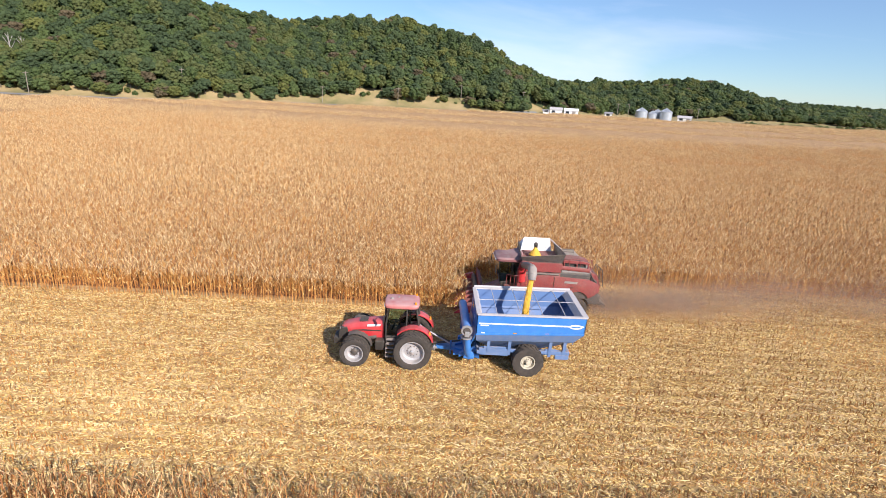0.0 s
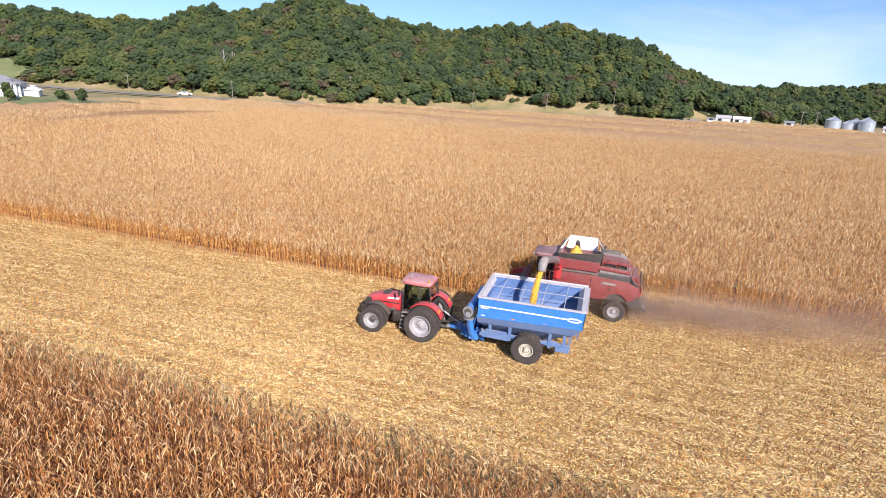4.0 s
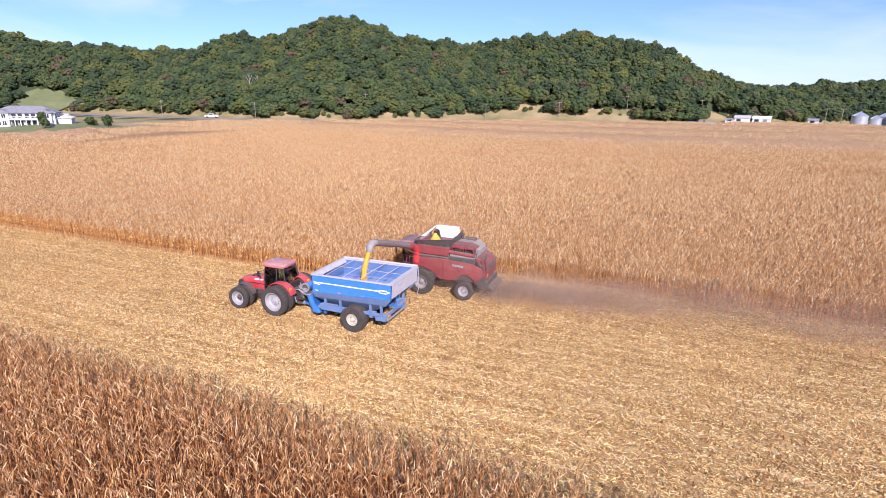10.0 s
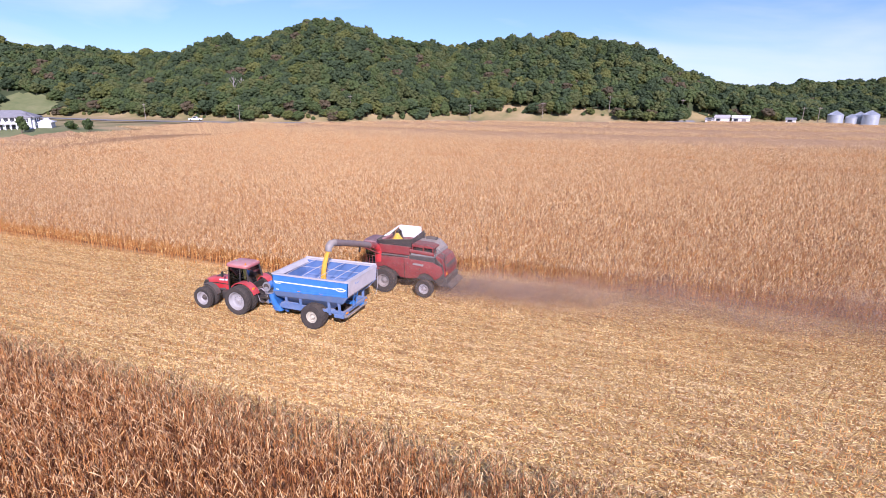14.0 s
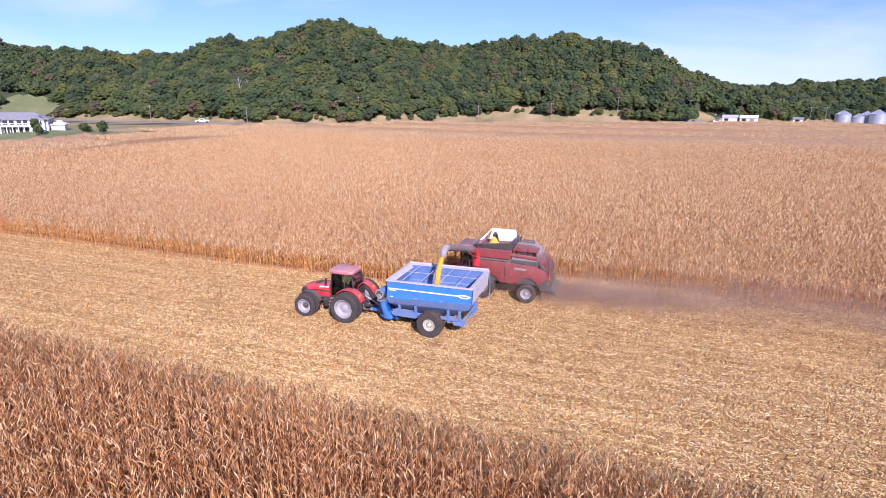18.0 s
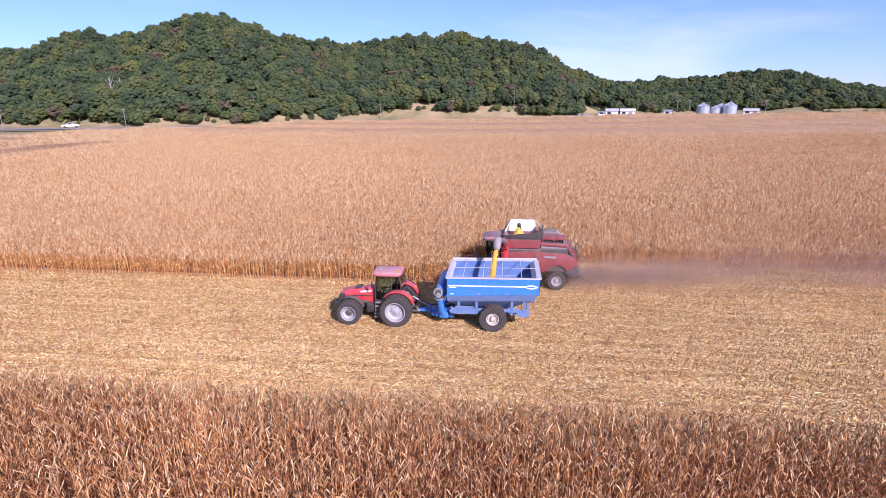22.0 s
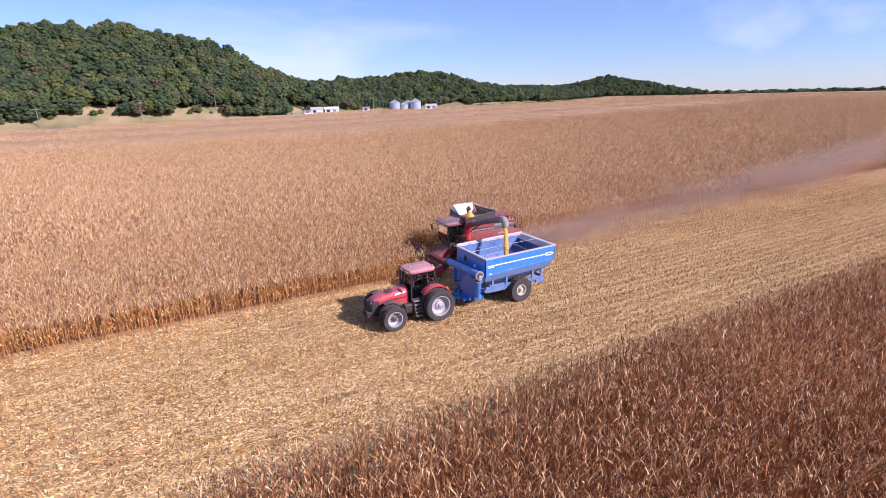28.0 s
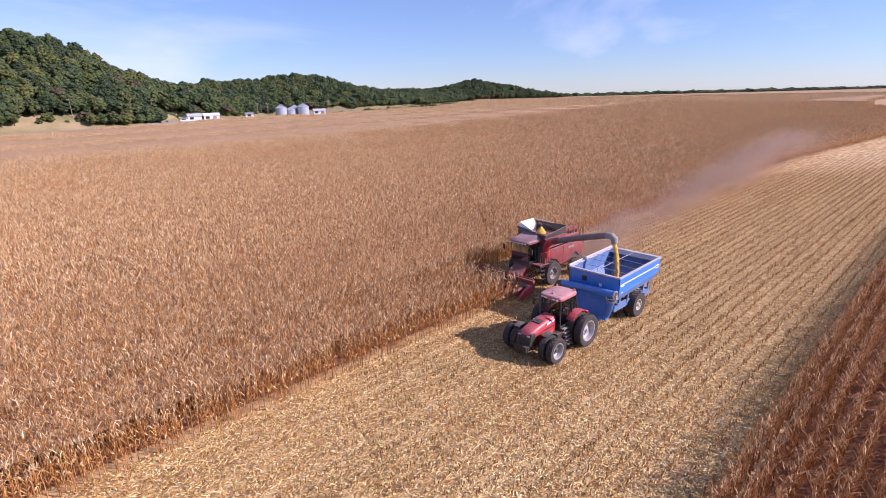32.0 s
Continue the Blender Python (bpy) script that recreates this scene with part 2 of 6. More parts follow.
M["shingle"] = mat("grey_roof_shingle", [(0.20, 0.19, 0.20), (0.29, 0.28, 0.285)], 1.2, 0.85, bump=0.4)
M["siding"] = mat("white_house_wall", [(0.72, 0.70, 0.70), (0.80, 0.78, 0.77)], 0.8, 0.8)
M["galv"] = mat("galvanised_corrugated_steel", [(0.42, 0.44, 0.47), (0.55, 0.57, 0.60)], 0.8, 0.42, metal=0.5)
M["pole"] = mat("weathered_pole_wood", [(0.22, 0.18, 0.14), (0.32, 0.27, 0.22)], 2, 0.9)
M["dead_wood"] = mat("bleached_dead_wood", [(0.27, 0.245, 0.215), (0.40, 0.37, 0.33)], 2, 0.9)
M["dustspeck"] = mat("airborne_field_dust", [(0.52, 0.37, 0.26), (0.60, 0.44, 0.33)], 0.5, 1.0, trans=0.5)


def thin_out(m, share):
    """Lets part of the light straight through a surface."""
    N, L = m.node_tree.nodes, m.node_tree.links
    out = N["Material Output"].inputs["Surface"]
    src = out.links[0].from_socket
    tr, ms = N.new("ShaderNodeBsdfTransparent"), N.new("ShaderNodeMixShader")
    ms.inputs[0].default_value = share
    L.new(src, ms.inputs[1])
    L.new(tr.outputs[0], ms.inputs[2])
    L.new(ms.outputs[0], out)


thin_out(M["dustspeck"], 0.70)
M["auger_brown"] = mat("brown_grey_auger_paint", [(0.13, 0.10, 0.092), (0.20, 0.155, 0.145)], 3, 0.5, dust=0.3, dust_col=(0.30, 0.22, 0.18))


def glass(name, tint):
    """Thin tinted pane: clear straight through, glossy on its face."""
    m = bpy.data.materials.new(name)
    m.use_nodes = True
    nt = m.node_tree
    tr = nt.nodes.new("ShaderNodeBsdfTransparent")
    tr.inputs["Color"].default_value = (*tint, 1)
    gl = nt.nodes.new("ShaderNodeBsdfGlossy")
    gl.inputs["Roughness"].default_value = 0.06
    fr = nt.nodes.new("ShaderNodeFresnel")
    fr.inputs["IOR"].default_value = 1.5
    ms = nt.nodes.new("ShaderNodeMixShader")
    nt.links.new(fr.outputs[0], ms.inputs[0])
    nt.links.new(tr.outputs[0], ms.inputs[1])
    nt.links.new(gl.outputs[0], ms.inputs[2])
    nt.links.new(ms.outputs[0], nt.nodes["Material Output"].inputs["Surface"])
    return m


M["glass"] = glass("tinted_cab_glass", (0.42, 0.54, 0.52))
M["window"] = mat("dark_house_window", [(0.03, 0.035, 0.045), (0.05, 0.055, 0.065)], 2, 0.08)


# ---- mesh helpers ----
def mesh_of(name, verts, faces, mats, idx=None, smooth=False):
    me = bpy.data.meshes.new(name)
    me.from_pydata([tuple(v) for v in verts], [], [tuple(f) for f in faces])
    for m in mats:
        me.materials.append(m)
    if idx is not None:
        me.polygons.foreach_set("material_index", np.asarray(idx, dtype=np.int32))
    if smooth:
        me.polygons.foreach_set("use_smooth", np.ones(len(me.polygons), dtype=bool))
    me.update()
    return me


def part(name, bm, material, parent=None, label="", smooth=False):
    me = bpy.data.meshes.new(name)
    bmesh.ops.recalc_face_normals(bm, faces=bm.faces)
    if material.name.startswith("tinted_cab_glass"):
        # a pane is one sheet, so that light crosses it once
        out = max(bm.faces, key=lambda f: f.calc_area()).normal.copy()
        bmesh.ops.delete(bm, geom=[f for f in bm.faces if f.normal.dot(out) < 0.6], context="FACES")
    bm.to_mesh(me)
    bm.free()
    me.materials.append(material)
    if smooth:
        me.polygons.foreach_set("use_smooth", np.ones(len(me.polygons), dtype=bool))
        me.set_sharp_from_angle(angle=radians(38))
    ob = new(name, me)
    ob.parent = parent
    if label:
        tagged(ob, label)
    return ob


def thing(name, label, category, at=(0, 0, 0), group="", kind=""):
    e = new(name)
    e.location = at
    return tagged(e, label, category, group, kind)


def bevel(bm, w, seg=2):
    if w:
        bmesh.ops.bevel(bm, geom=list(bm.edges), offset=w, segments=seg, profile=0.6, affect="EDGES", clamp_overlap=True)
    return bm


def box(lo, hi, w=0.0, seg=2):
    bm = bmesh.new()
    bmesh.ops.create_cube(bm, size=1)
    for v in bm.verts:
        v.co = Vector([(lo[k] + hi[k]) / 2 + v.co[k] * (hi[k] - lo[k]) for k in range(3)])
    return bevel(bm, w, seg)


def prism(poly, a, b, axis="y", w=0.0, seg=2):
    """A polygon in the plane across axis, drawn out from a to b."""
    def put(p, q):
        return {"y": (p[0], q, p[1]), "x": (q, p[0], p[1]), "z": (p[0], p[1], q)}[axis]
    bm = bmesh.new()
    lo = [bm.verts.new(put(p, a)) for p in poly]
    hi = [bm.verts.new(put(p, b)) for p in poly]
    n = len(poly)
    bm.faces.new(lo)
    bm.faces.new(hi[::-1])
    for k in range(n):
        bm.faces.new((lo[k], lo[(k + 1) % n], hi[(k + 1) % n], hi[k]))
    bmesh.ops.recalc_face_normals(bm, faces=bm.faces)
    return bevel(bm, w, seg)


def loft(rings, closed=True, cap=True):
    bm = bmesh.new()
    vs = [[bm.verts.new(p) for p in r] for r in rings]
    n = len(rings[0])
    for a, b in zip(vs, vs[1:]):
        for k in range(n if closed else n - 1):
            bm.faces.new((a[k], a[(k + 1) % n], b[(k + 1) % n], b[k]))
    if cap:
        bm.faces.new(vs[0])
        bm.faces.new(vs[-1][::-1])
    bmesh.ops.recalc_face_normals(bm, faces=bm.faces)
    return bm


def tube(points, r, n=8, cap=True):
    pts = [Vector(p) for p in points]
    rad = r if isinstance(r, (list, tuple)) else [r] * len(pts)
    rings = []
    for k, p in enumerate(pts):
        d = (pts[min(k + 1, len(pts) - 1)] - pts[max(k - 1, 0)]).normalized()
        u = d.orthogonal().normalized() if k == 0 else (rings_u - d * rings_u.dot(d)).normalized()
        rings_u = u
        w = d.cross(u)
        rings.append([p + rad[k] * (math.cos(2 * math.pi * j / n) * u + math.sin(2 * math.pi * j / n) * w) for j in range(n)])
    return loft(rings, cap=cap)


def lathe(profile, at, axis="y", n=32, cap=True):
    """profile: (radius, along) pairs turned round an axis through at."""
    rings = []
    for r, s in profile:
        ring = []
        for k in range(n):
            a = 2 * math.pi * k / n
            c, d = r * math.cos(a), r * math.sin(a)
            ring.append({"y": (at[0] + c, at[1] + s, at[2] + d), "z": (at[0] + c, at[1] + d, at[2] + s), "x": (at[0] + s, at[1] + c, at[2] + d)}[axis])
        rings.append(ring)
    return loft(rings, cap=cap)


def merge(*bms):
    out = bmesh.new()
    for b in bms:
        me = bpy.data.meshes.new("tmp")
        b.to_mesh(me)
        b.free()
        out.from_mesh(me)
        bpy.data.meshes.remove(me)
    return out


# ---- the lie of the land ----
BEND, SWING = 76.0, 0.115  # where the cut edge far behind the machines begins to swing, and its slope
FRONT, BACK, NEAR, HEAD = 5.85, 11.95, -11.9, 3.6  # corn edges ahead of and behind the combine, near edge, header line


def smooth01(v):
    v = np.clip(v, 0, 1)
    return v * v * (3 - 2 * v)


def field_z(x, y):
    r = np.sqrt((0.75 * x) ** 2 + np.maximum(y, 0) ** 2)
    return 5.6 * smooth01((r - 45) / 190) * smooth01((y + 20) / 60) - 0.008 * np.maximum(0, x - 260) * smooth01((x - 260) / 300)


# ridge lines: x, y, height of the ground, half width towards the field
RIDGES = [
    [(-345, 150, 45.6, 75), (-318, 190, 31, 75), (-290, 225, 31.7, 70)],
    [(-330, 160, 20, 60), (-284, 168, 27.9, 62), (-227, 218, 27.7, 66), (-202, 216, 33.5, 70), (-150, 234, 43.8, 78), (-133, 242, 44.2, 80), (-124, 256, 37.6, 80), (-70, 288, 34.7, 80), (-25, 290, 41.8, 80), (5, 287, 35.9, 76), (28, 279, 22, 66), (46, 272, 12, 46), (66, 268, 10.8, 32), (90, 282, 7, 26)],
    [(75, 385, 11.1, 60), (140, 377, 17.6, 65), (185, 359, 19.8, 70), (205, 349, 14.2, 65), (240, 341, 7.9, 55), (330, 372, 5.4, 45)],
    [(400, 500, 9.4, 80), (442, 500, 10, 80), (484, 463, 21.7, 70), (513, 431, 12.4, 60), (532, 407, 5.8, 45), (552, 398, 1, 30)],
]


def hill_z(x, y):
    x, y = np.asarray(x, float), np.asarray(y, float)
    best = np.zeros_like(x)
    for ridge in RIDGES:
        for (x0, y0, h0, w0), (x1, y1, h1, w1) in zip(ridge, ridge[1:]):
            dx, dy = x1 - x0, y1 - y0
            s = np.clip(((x - x0) * dx + (y - y0) * dy) / (dx * dx + dy * dy), 0, 1)
            d = np.hypot(x - x0 - s * dx, y - y0 - s * dy)
            h, w = h0 + s * (h1 - h0), w0 + s * (w1 - w0)
            best = np.maximum(best, h * np.clip(1 - d / w, 0, 1) ** 0.85 * (1 - 0.25 * np.clip(d / w, 0, 1)))
    best = np.maximum(0, best - 0.0)
    best = best * (1 - np.exp(-(((x - 58) / 20) ** 2 + ((y - 229) / 14) ** 2) ** 2))
    fold = 1 + 0.035 * np.sin(x * 0.071 + y * 0.02) + 0.03 * np.sin(x * 0.16 - y * 0.05)
    return best * fold


def lawn_z(x, y):
    return 4.4 * np.exp(-(((np.asarray(x) + 128) / 30) ** 2 + ((np.asarray(y) - 66) / 24) ** 2))


def land_z(x, y):
    x, y = np.asarray(x, float), np.asarray(y, float)
    return field_z(x, y) + hill_z(x, y) + lawn_z(x, y)


def grid_mesh(name, xs, ys, zf, material, keep=None, smooth=True):
    gx, gy = np.meshgrid(xs, ys)
    gz = zf(gx, gy)
    nx, ny = len(xs), len(ys)
    v = np.stack([gx.ravel(), gy.ravel(), gz.ravel()], 1)
    q = (np.arange(ny - 1)[:, None] * nx + np.arange(nx - 1)[None]).ravel()
    f = np.stack([q, q + 1, q + nx + 1, q + nx], 1)
    if keep is not None:
        c = v[f].mean(1)
        f = f[keep(c[:, 0], c[:, 1])]
    used, inv = np.unique(f, return_inverse=True)
    return mesh_of(name, v[used], inv.reshape(f.shape), [material], smooth=smooth)


def spread(a, b, fine_a, fine_b, step, grow=1.25):
    mid = list(np.arange(fine_a, fine_b + step / 2, step))
    out, s = [], step
    p = fine_b
    while p < b:
        s *= grow
        p += s
        out.append(min(p, b))
    lo, s, p = [], step, fine_a
    while p > a:
        s *= grow
        p -= s
        lo.append(max(p, a))
    return np.array(lo[::-1] + mid + out)


XS, YS = spread(-3200, 4200, -360, 620, 7.0), spread(-600, 4200, -48, 520, 6.0)
ground = tagged(new("ground", grid_mesh("ground", XS, YS, lambda x, y: land_z(x, y) - 1.6 * smooth01(hill_z(x, y) / 0.8) - 0.06 * hill_z(x, y), M["soil"])), "straw-littered harvested field soil reaching the horizon", "ground", kind="structure")


# where the standing crop ends towards the hills
CROP_X = [-420, -160, -141, -133, -111, -92, -60, 0, 60, 110, 200, 350, 700, 1500, 4200]
CROP_Y = [60, 95, 113, 125, 138, 154, 176, 190, 206, 203, 225, 330, 800, 1500, 2500]
# the crop's end towards the lawn: x for each y
LAWN_Y = [-60, 0, 30, 57, 73, 85, 103, 113, 125]
LAWN_X = [-190, -160, -129, -111, -108, -111, -126, -138, -420]


def crop_at(x, y):
    """Where the crop stands, short of the bluff and of the lawn."""
    return (y < np.interp(x, CROP_X, CROP_Y)) & (x > np.interp(y, LAWN_Y, LAWN_X))


def farm_z(x, y):
    return field_z(x, y) + lawn_z(x, y)


def wood_line(x):
    """How far up the slope the trees begin: higher over the open tan meadow."""
    return 0.9 + 2.4 * np.exp(-((np.asarray(x, float) + 20) / 36) ** 4)


def wooded(x, y):
    return hill_z(x, y) > wood_line(x) + 2.4


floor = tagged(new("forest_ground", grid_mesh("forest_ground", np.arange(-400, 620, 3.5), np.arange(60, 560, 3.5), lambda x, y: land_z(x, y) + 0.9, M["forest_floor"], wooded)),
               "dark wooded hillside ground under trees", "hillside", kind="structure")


def meadow_keep(x, y):
    edge = np.interp(x, CROP_X, CROP_Y)
    return ~crop_at(x + 4, y - 6) & (hill_z(x, y) < 7.5) & (((x + 124) / 14) ** 2 + ((y - 106) / 17) ** 2 > 1) & (y < edge + 150) & (y > -60) & ((x < -100) | (y > 60))


meadow = tagged(new("meadow", grid_mesh("meadow", np.arange(-420, 640, 4.0), np.arange(-60, 520, 4.0), lambda x, y: land_z(x, y) + 0.3, M["verge"], meadow_keep)),
                "rough dry grass between the crop and the wooded hills", "meadow", kind="structure")


clearing = tagged(new("hillside_clearing", grid_mesh("hillside_clearing", np.arange(-268, -218, 2.5), np.arange(116, 158, 2.5), lambda x, y: land_z(x, y) + 1.3, M["grass"],
                                                     lambda x, y: ((x + 240) / 13) ** 2 + ((y - 136) / 10) ** 2 < 1)), "grassy clearing on the wooded slope behind the house", "clearing", kind="structure")


# ---- standing corn: shared blocks of plants, coarser with distance ----
def add(buf, verts, faces, m):
    n = len(buf[0])
    buf[0].extend(verts)
    buf[1].extend([tuple(i + n for i in f) for f in faces])
    buf[2].extend([m] * len(faces))


def strip(buf, rng, base, az, length, width, rise, droop, segs, m, twist=0.0):
    """A leaf: a ribbon that leaves the stalk upward and hangs over."""
    ca, sa = math.cos(az), math.sin(az)
    vs, p = [], np.array(base, float)
    ang = rise
    for k in range(segs + 1):
        s = k / segs
        w = width * (0.55 + 1.1 * s) * (1 - s) ** 0.6 if k < segs else 0.004
        tw = twist * s
        ox, oy, oz = -sa * math.cos(tw) * w / 2, ca * math.cos(tw) * w / 2, math.sin(tw) * w / 2
        vs += [(p[0] - ox, p[1] - oy, p[2] - oz), (p[0] + ox, p[1] + oy, p[2] + oz)]
        step = length / segs
        p = p + np.array([ca * math.cos(ang), sa * math.cos(ang), math.sin(ang)]) * step
        ang -= droop / segs
    add(buf, vs, [(2 * k, 2 * k + 1, 2 * k + 3, 2 * k + 2) for k in range(segs)], m)


def broken_leaf(buf, rng, base, az, length, width, m, segs):
    """A dry leaf that leaves the stalk upward, folds and hangs down crinkled."""
    rise = rng.uniform(0.9, 1.45)
    fold = rng.uniform(-1.5, -0.85)
    upright = rng.random() < 0.28
    p = np.array(base, float)
    vs = []
    turn = rng.uniform(-0.9, 0.9)
    for k in range(segs + 1):
        s = k / segs
        w = width * (0.6 + 1.0 * s) * (1 - s) ** 0.5 if k < segs else 0.004
        tw = turn + 1.6 * s * math.copysign(1, turn)
        ca, sa = math.cos(az), math.sin(az)
        ox, oy, oz = -sa * math.cos(tw) * w / 2, ca * math.cos(tw) * w / 2, math.sin(tw) * w / 2
        vs += [(p[0] - ox, p[1] - oy, p[2] - oz), (p[0] + ox, p[1] + oy, p[2] + oz)]
        ang = rise - 0.5 * s if upright or s < 0.34 else fold
        p = p + np.array([ca * math.cos(ang), sa * math.cos(ang), math.sin(ang)]) * length / segs
        az += rng.gauss(0, 0.25)
    add(buf, vs, [(2 * k, 2 * k + 1, 2 * k + 3, 2 * k + 2) for k in range(segs)], m)


def plant(buf, rng, x, y, detail, brown=0.6):
    h = rng.uniform(1.75, 2.3)
    lx, ly = rng.gauss(0, 0.10), rng.gauss(0, 0.10)
    if rng.random() < 0.06:
        h *= 0.7
        lx, ly = rng.gauss(0, 0.5), rng.gauss(0, 0.5)
    at = lambda s: (x + lx * s * s, y + ly * s * s, h * s)  # noqa: E731
    r = rng.uniform(0.016, 0.023)
    a, b = at(0), at(0.85)
    tri = [(math.cos(t), math.sin(t)) for t in (0.3, 2.4, 4.5)]
    if detail:
        add(buf, [(a[0] + r * c, a[1] + r * s, 0) for c, s in tri] + [(b[0] + r * 0.6 * c, b[1] + r * 0.6 * s, b[2]) for c, s in tri],
            [(0, 1, 4, 3), (1, 2, 5, 4), (2, 0, 3, 5)], 1)
    n = rng.randint(12, 14) if detail else 8
    az = rng.uniform(0, 6.28)
    for k in range(n):
        s = (0.10 + 0.84 * k / (n - 1)) if detail else (0.42 + 0.54 * k / (n - 1))
        az += math.pi + rng.gauss(0, 0.6)
        mid = 1 - abs(s - 0.6) * 0.7
        broken_leaf(buf, rng, at(s), az, rng.uniform(0.48, 0.80) * mid, rng.uniform(0.042, 0.070) * (1 if detail else 1.5), 1 if s < brown or rng.random() < 0.12 else 0, 4 if detail else 3)
    if detail:
        if rng.random() < 0.9:
            e, az = at(0.45), rng.uniform(0, 6.28)
            ca, sa = math.cos(az), math.sin(az)
            up = rng.choice((-0.8, -0.7, 0.9))
            tip = (e[0] + ca * 0.16, e[1] + sa * 0.16, e[2] + 0.19 * up)
            mid = [(e[0] + tip[0]) / 2, (e[1] + tip[1]) / 2, (e[2] + tip[2]) / 2]
            ring = [(mid[0] - sa * 0.038, mid[1] + ca * 0.038, mid[2]), (mid[0] + ca * 0.024, mid[1] + sa * 0.024, mid[2] - 0.038),
                    (mid[0] + sa * 0.038, mid[1] - ca * 0.038, mid[2]), (mid[0] - ca * 0.024, mid[1] - sa * 0.024, mid[2] + 0.038)]
            add(buf, [e, *ring, tip], [(0, 1, 2), (0, 2, 3), (0, 3, 4), (0, 4, 1), (5, 2, 1), (5, 3, 2), (5, 4, 3), (5, 1, 4)], 2)
        t = at(0.93)
        for k in range(3):
            az = rng.uniform(0, 6.28)
            strip(buf, rng, t, az, rng.uniform(0.18, 0.3), 0.022, rng.uniform(0.9, 1.5), rng.uniform(0.2, 0.9), 1, 3)


def corn_block(seed, wx, rows, pitch, gap, detail, brown=0.6, leaf="leaf", stalk="stalk"):
    rng = random.Random(seed)
    buf = ([], [], [])
    for r in range(rows):
        x = 0.0
        while x < wx:
            if rng.random() > 0.03:
                plant(buf, rng, x + rng.gauss(0, 0.03), (r + 0.5) * pitch + rng.gauss(0, 0.05), detail, brown)
            x += gap * rng.uniform(0.75, 1.25)
    return mesh_of("corn_rows", buf[0], buf[1], [M[leaf], M[stalk], M["husk"] if leaf == "leaf" else M["leaf"], M["tassel"]], buf[2])


ROW = 0.76
M["bare_soil"] = mat("red_brown_field_soil", [(0.13, 0.048, 0.018), (0.24, 0.100, 0.040), (0.34, 0.17, 0.07)], 1.5, 0.95, bump=0.6)
for nm, x0, x1, y0, y1 in (("strip_soil", -140, 76, -60, NEAR - 0.55), ("crop_soil", -180, 3.0, FRONT + 1.3, BACK + 0.3), ("crop_soil", -180, 260, BACK + 1.3, 78)):
    tagged(new(nm, grid_mesh(nm, np.linspace(x0, x1, 60), np.linspace(y0, y1, 14), lambda x, y: farm_z(x, y) + 0.035, M["bare_soil"])), "dark bare soil under standing corn", "soil", kind="structure")
NEARBLOCK = [corn_block(10 + k, 8.0, 10, ROW, 0.19, True) for k in range(4)]
STRIPBLOCK = [corn_block(20 + k, 8.0, 10, ROW, 0.17, True, 0.55, "leaf_brown", "stalk_brown") for k in range(4)]
MIDBLOCK = [corn_block(30 + k, 12.0, 15, ROW, 0.26, False) for k in range(3)]
STRIPFAR = [corn_block(40 + k, 12.0, 15, ROW, 0.27, False, 0.55, "leaf_brown", "stalk_brown") for k in range(2)]


def far_block(seed, wx, wy, count):
    """Tufts of upper leaves that break the surface of the far crop."""
    rng = random.Random(seed)
    buf = ([], [], [])
    for _ in range(count):
        x, y = rng.uniform(0, wx), round(rng.uniform(0, wy) / 0.76) * 0.76 + rng.gauss(0, 0.12)
        for k in range(2):
            strip(buf, rng, (x, y, 1.5 + rng.uniform(-0.1, 0.25)), rng.uniform(0, 6.28), rng.uniform(0.35, 0.6), rng.uniform(0.09, 0.15), rng.uniform(0.5, 1.4), 0.8, 1, 0)
    return mesh_of("corn_tufts", buf[0], buf[1], [M["leaf"]], buf[2])


FARBLOCK = [far_block(50 + k, 24.0, 22.8, 6000) for k in range(3)]

EDGEBLOCK = far_block(59, 12.0, 11.4, 1500)

corn_far = thing("standing_corn_field", "ripe dry tan corn standing in dense straight rows", "corn field", kind="stuff")
corn_near = thing("standing_corn_strip", "ripe dry brown corn left standing beside the stubble, partly darkened for shade", "corn strip", kind="stuff")


def on_slope(x, y, wx, wy):
    """Places a block at x, y, sheared so that it follows the rise of the field."""
    z = float(farm_z(x, y))
    m = Matrix.Translation((x, y, z))
    m[2][0], m[2][1] = (float(farm_z(x + wx, y)) - z) / wx, (float(farm_z(x, y + wy)) - z) / wy
    return m


def lay(meshes, parent, x0, x1, y0, y1, wx, wy, rng, flip=True):
    y = y0
    while y < y1 - 0.01:
        x = x0
        while x < x1 - 0.5:
            ob = new("corn_rows", rng.choice(meshes))
            ob.parent = parent
            turn = flip and rng.random() < 0.5
            ob.matrix_basis = on_slope(x, y, wx, wy) @ pose(wx if turn else 0, wy if turn else 0, -0.03, 0, 0, 180 if turn else 0)
            x += wx
        y += wy


def in_field(x, y):
    """Whether a place lies in the standing crop beyond the stubble, short of the road and lawn."""
    return bool(crop_at(x, y))


rng = random.Random(4)
lay(STRIPBLOCK, corn_near, -72, 72, NEAR - 3 * 7.6, NEAR, 8.0, 7.6, rng)
lay(NEARBLOCK, corn_far, -92.8, 3.0, FRONT, BACK - 0.1, 8.0, 6.1, rng, flip=False)
lay(NEARBLOCK, corn_far, -88, 96, BACK, BACK + 7.6 * 2, 8.0, 7.6, rng)
Y1 = BACK + 15.2
lay(MIDBLOCK, corn_far, -96, 264, Y1, Y1 + 8 * 11.4, 12.0, 11.4, rng)
lay(MIDBLOCK, corn_far, -120, -96, Y1, Y1 + 2 * 11.4, 12.0, 11.4, rng)
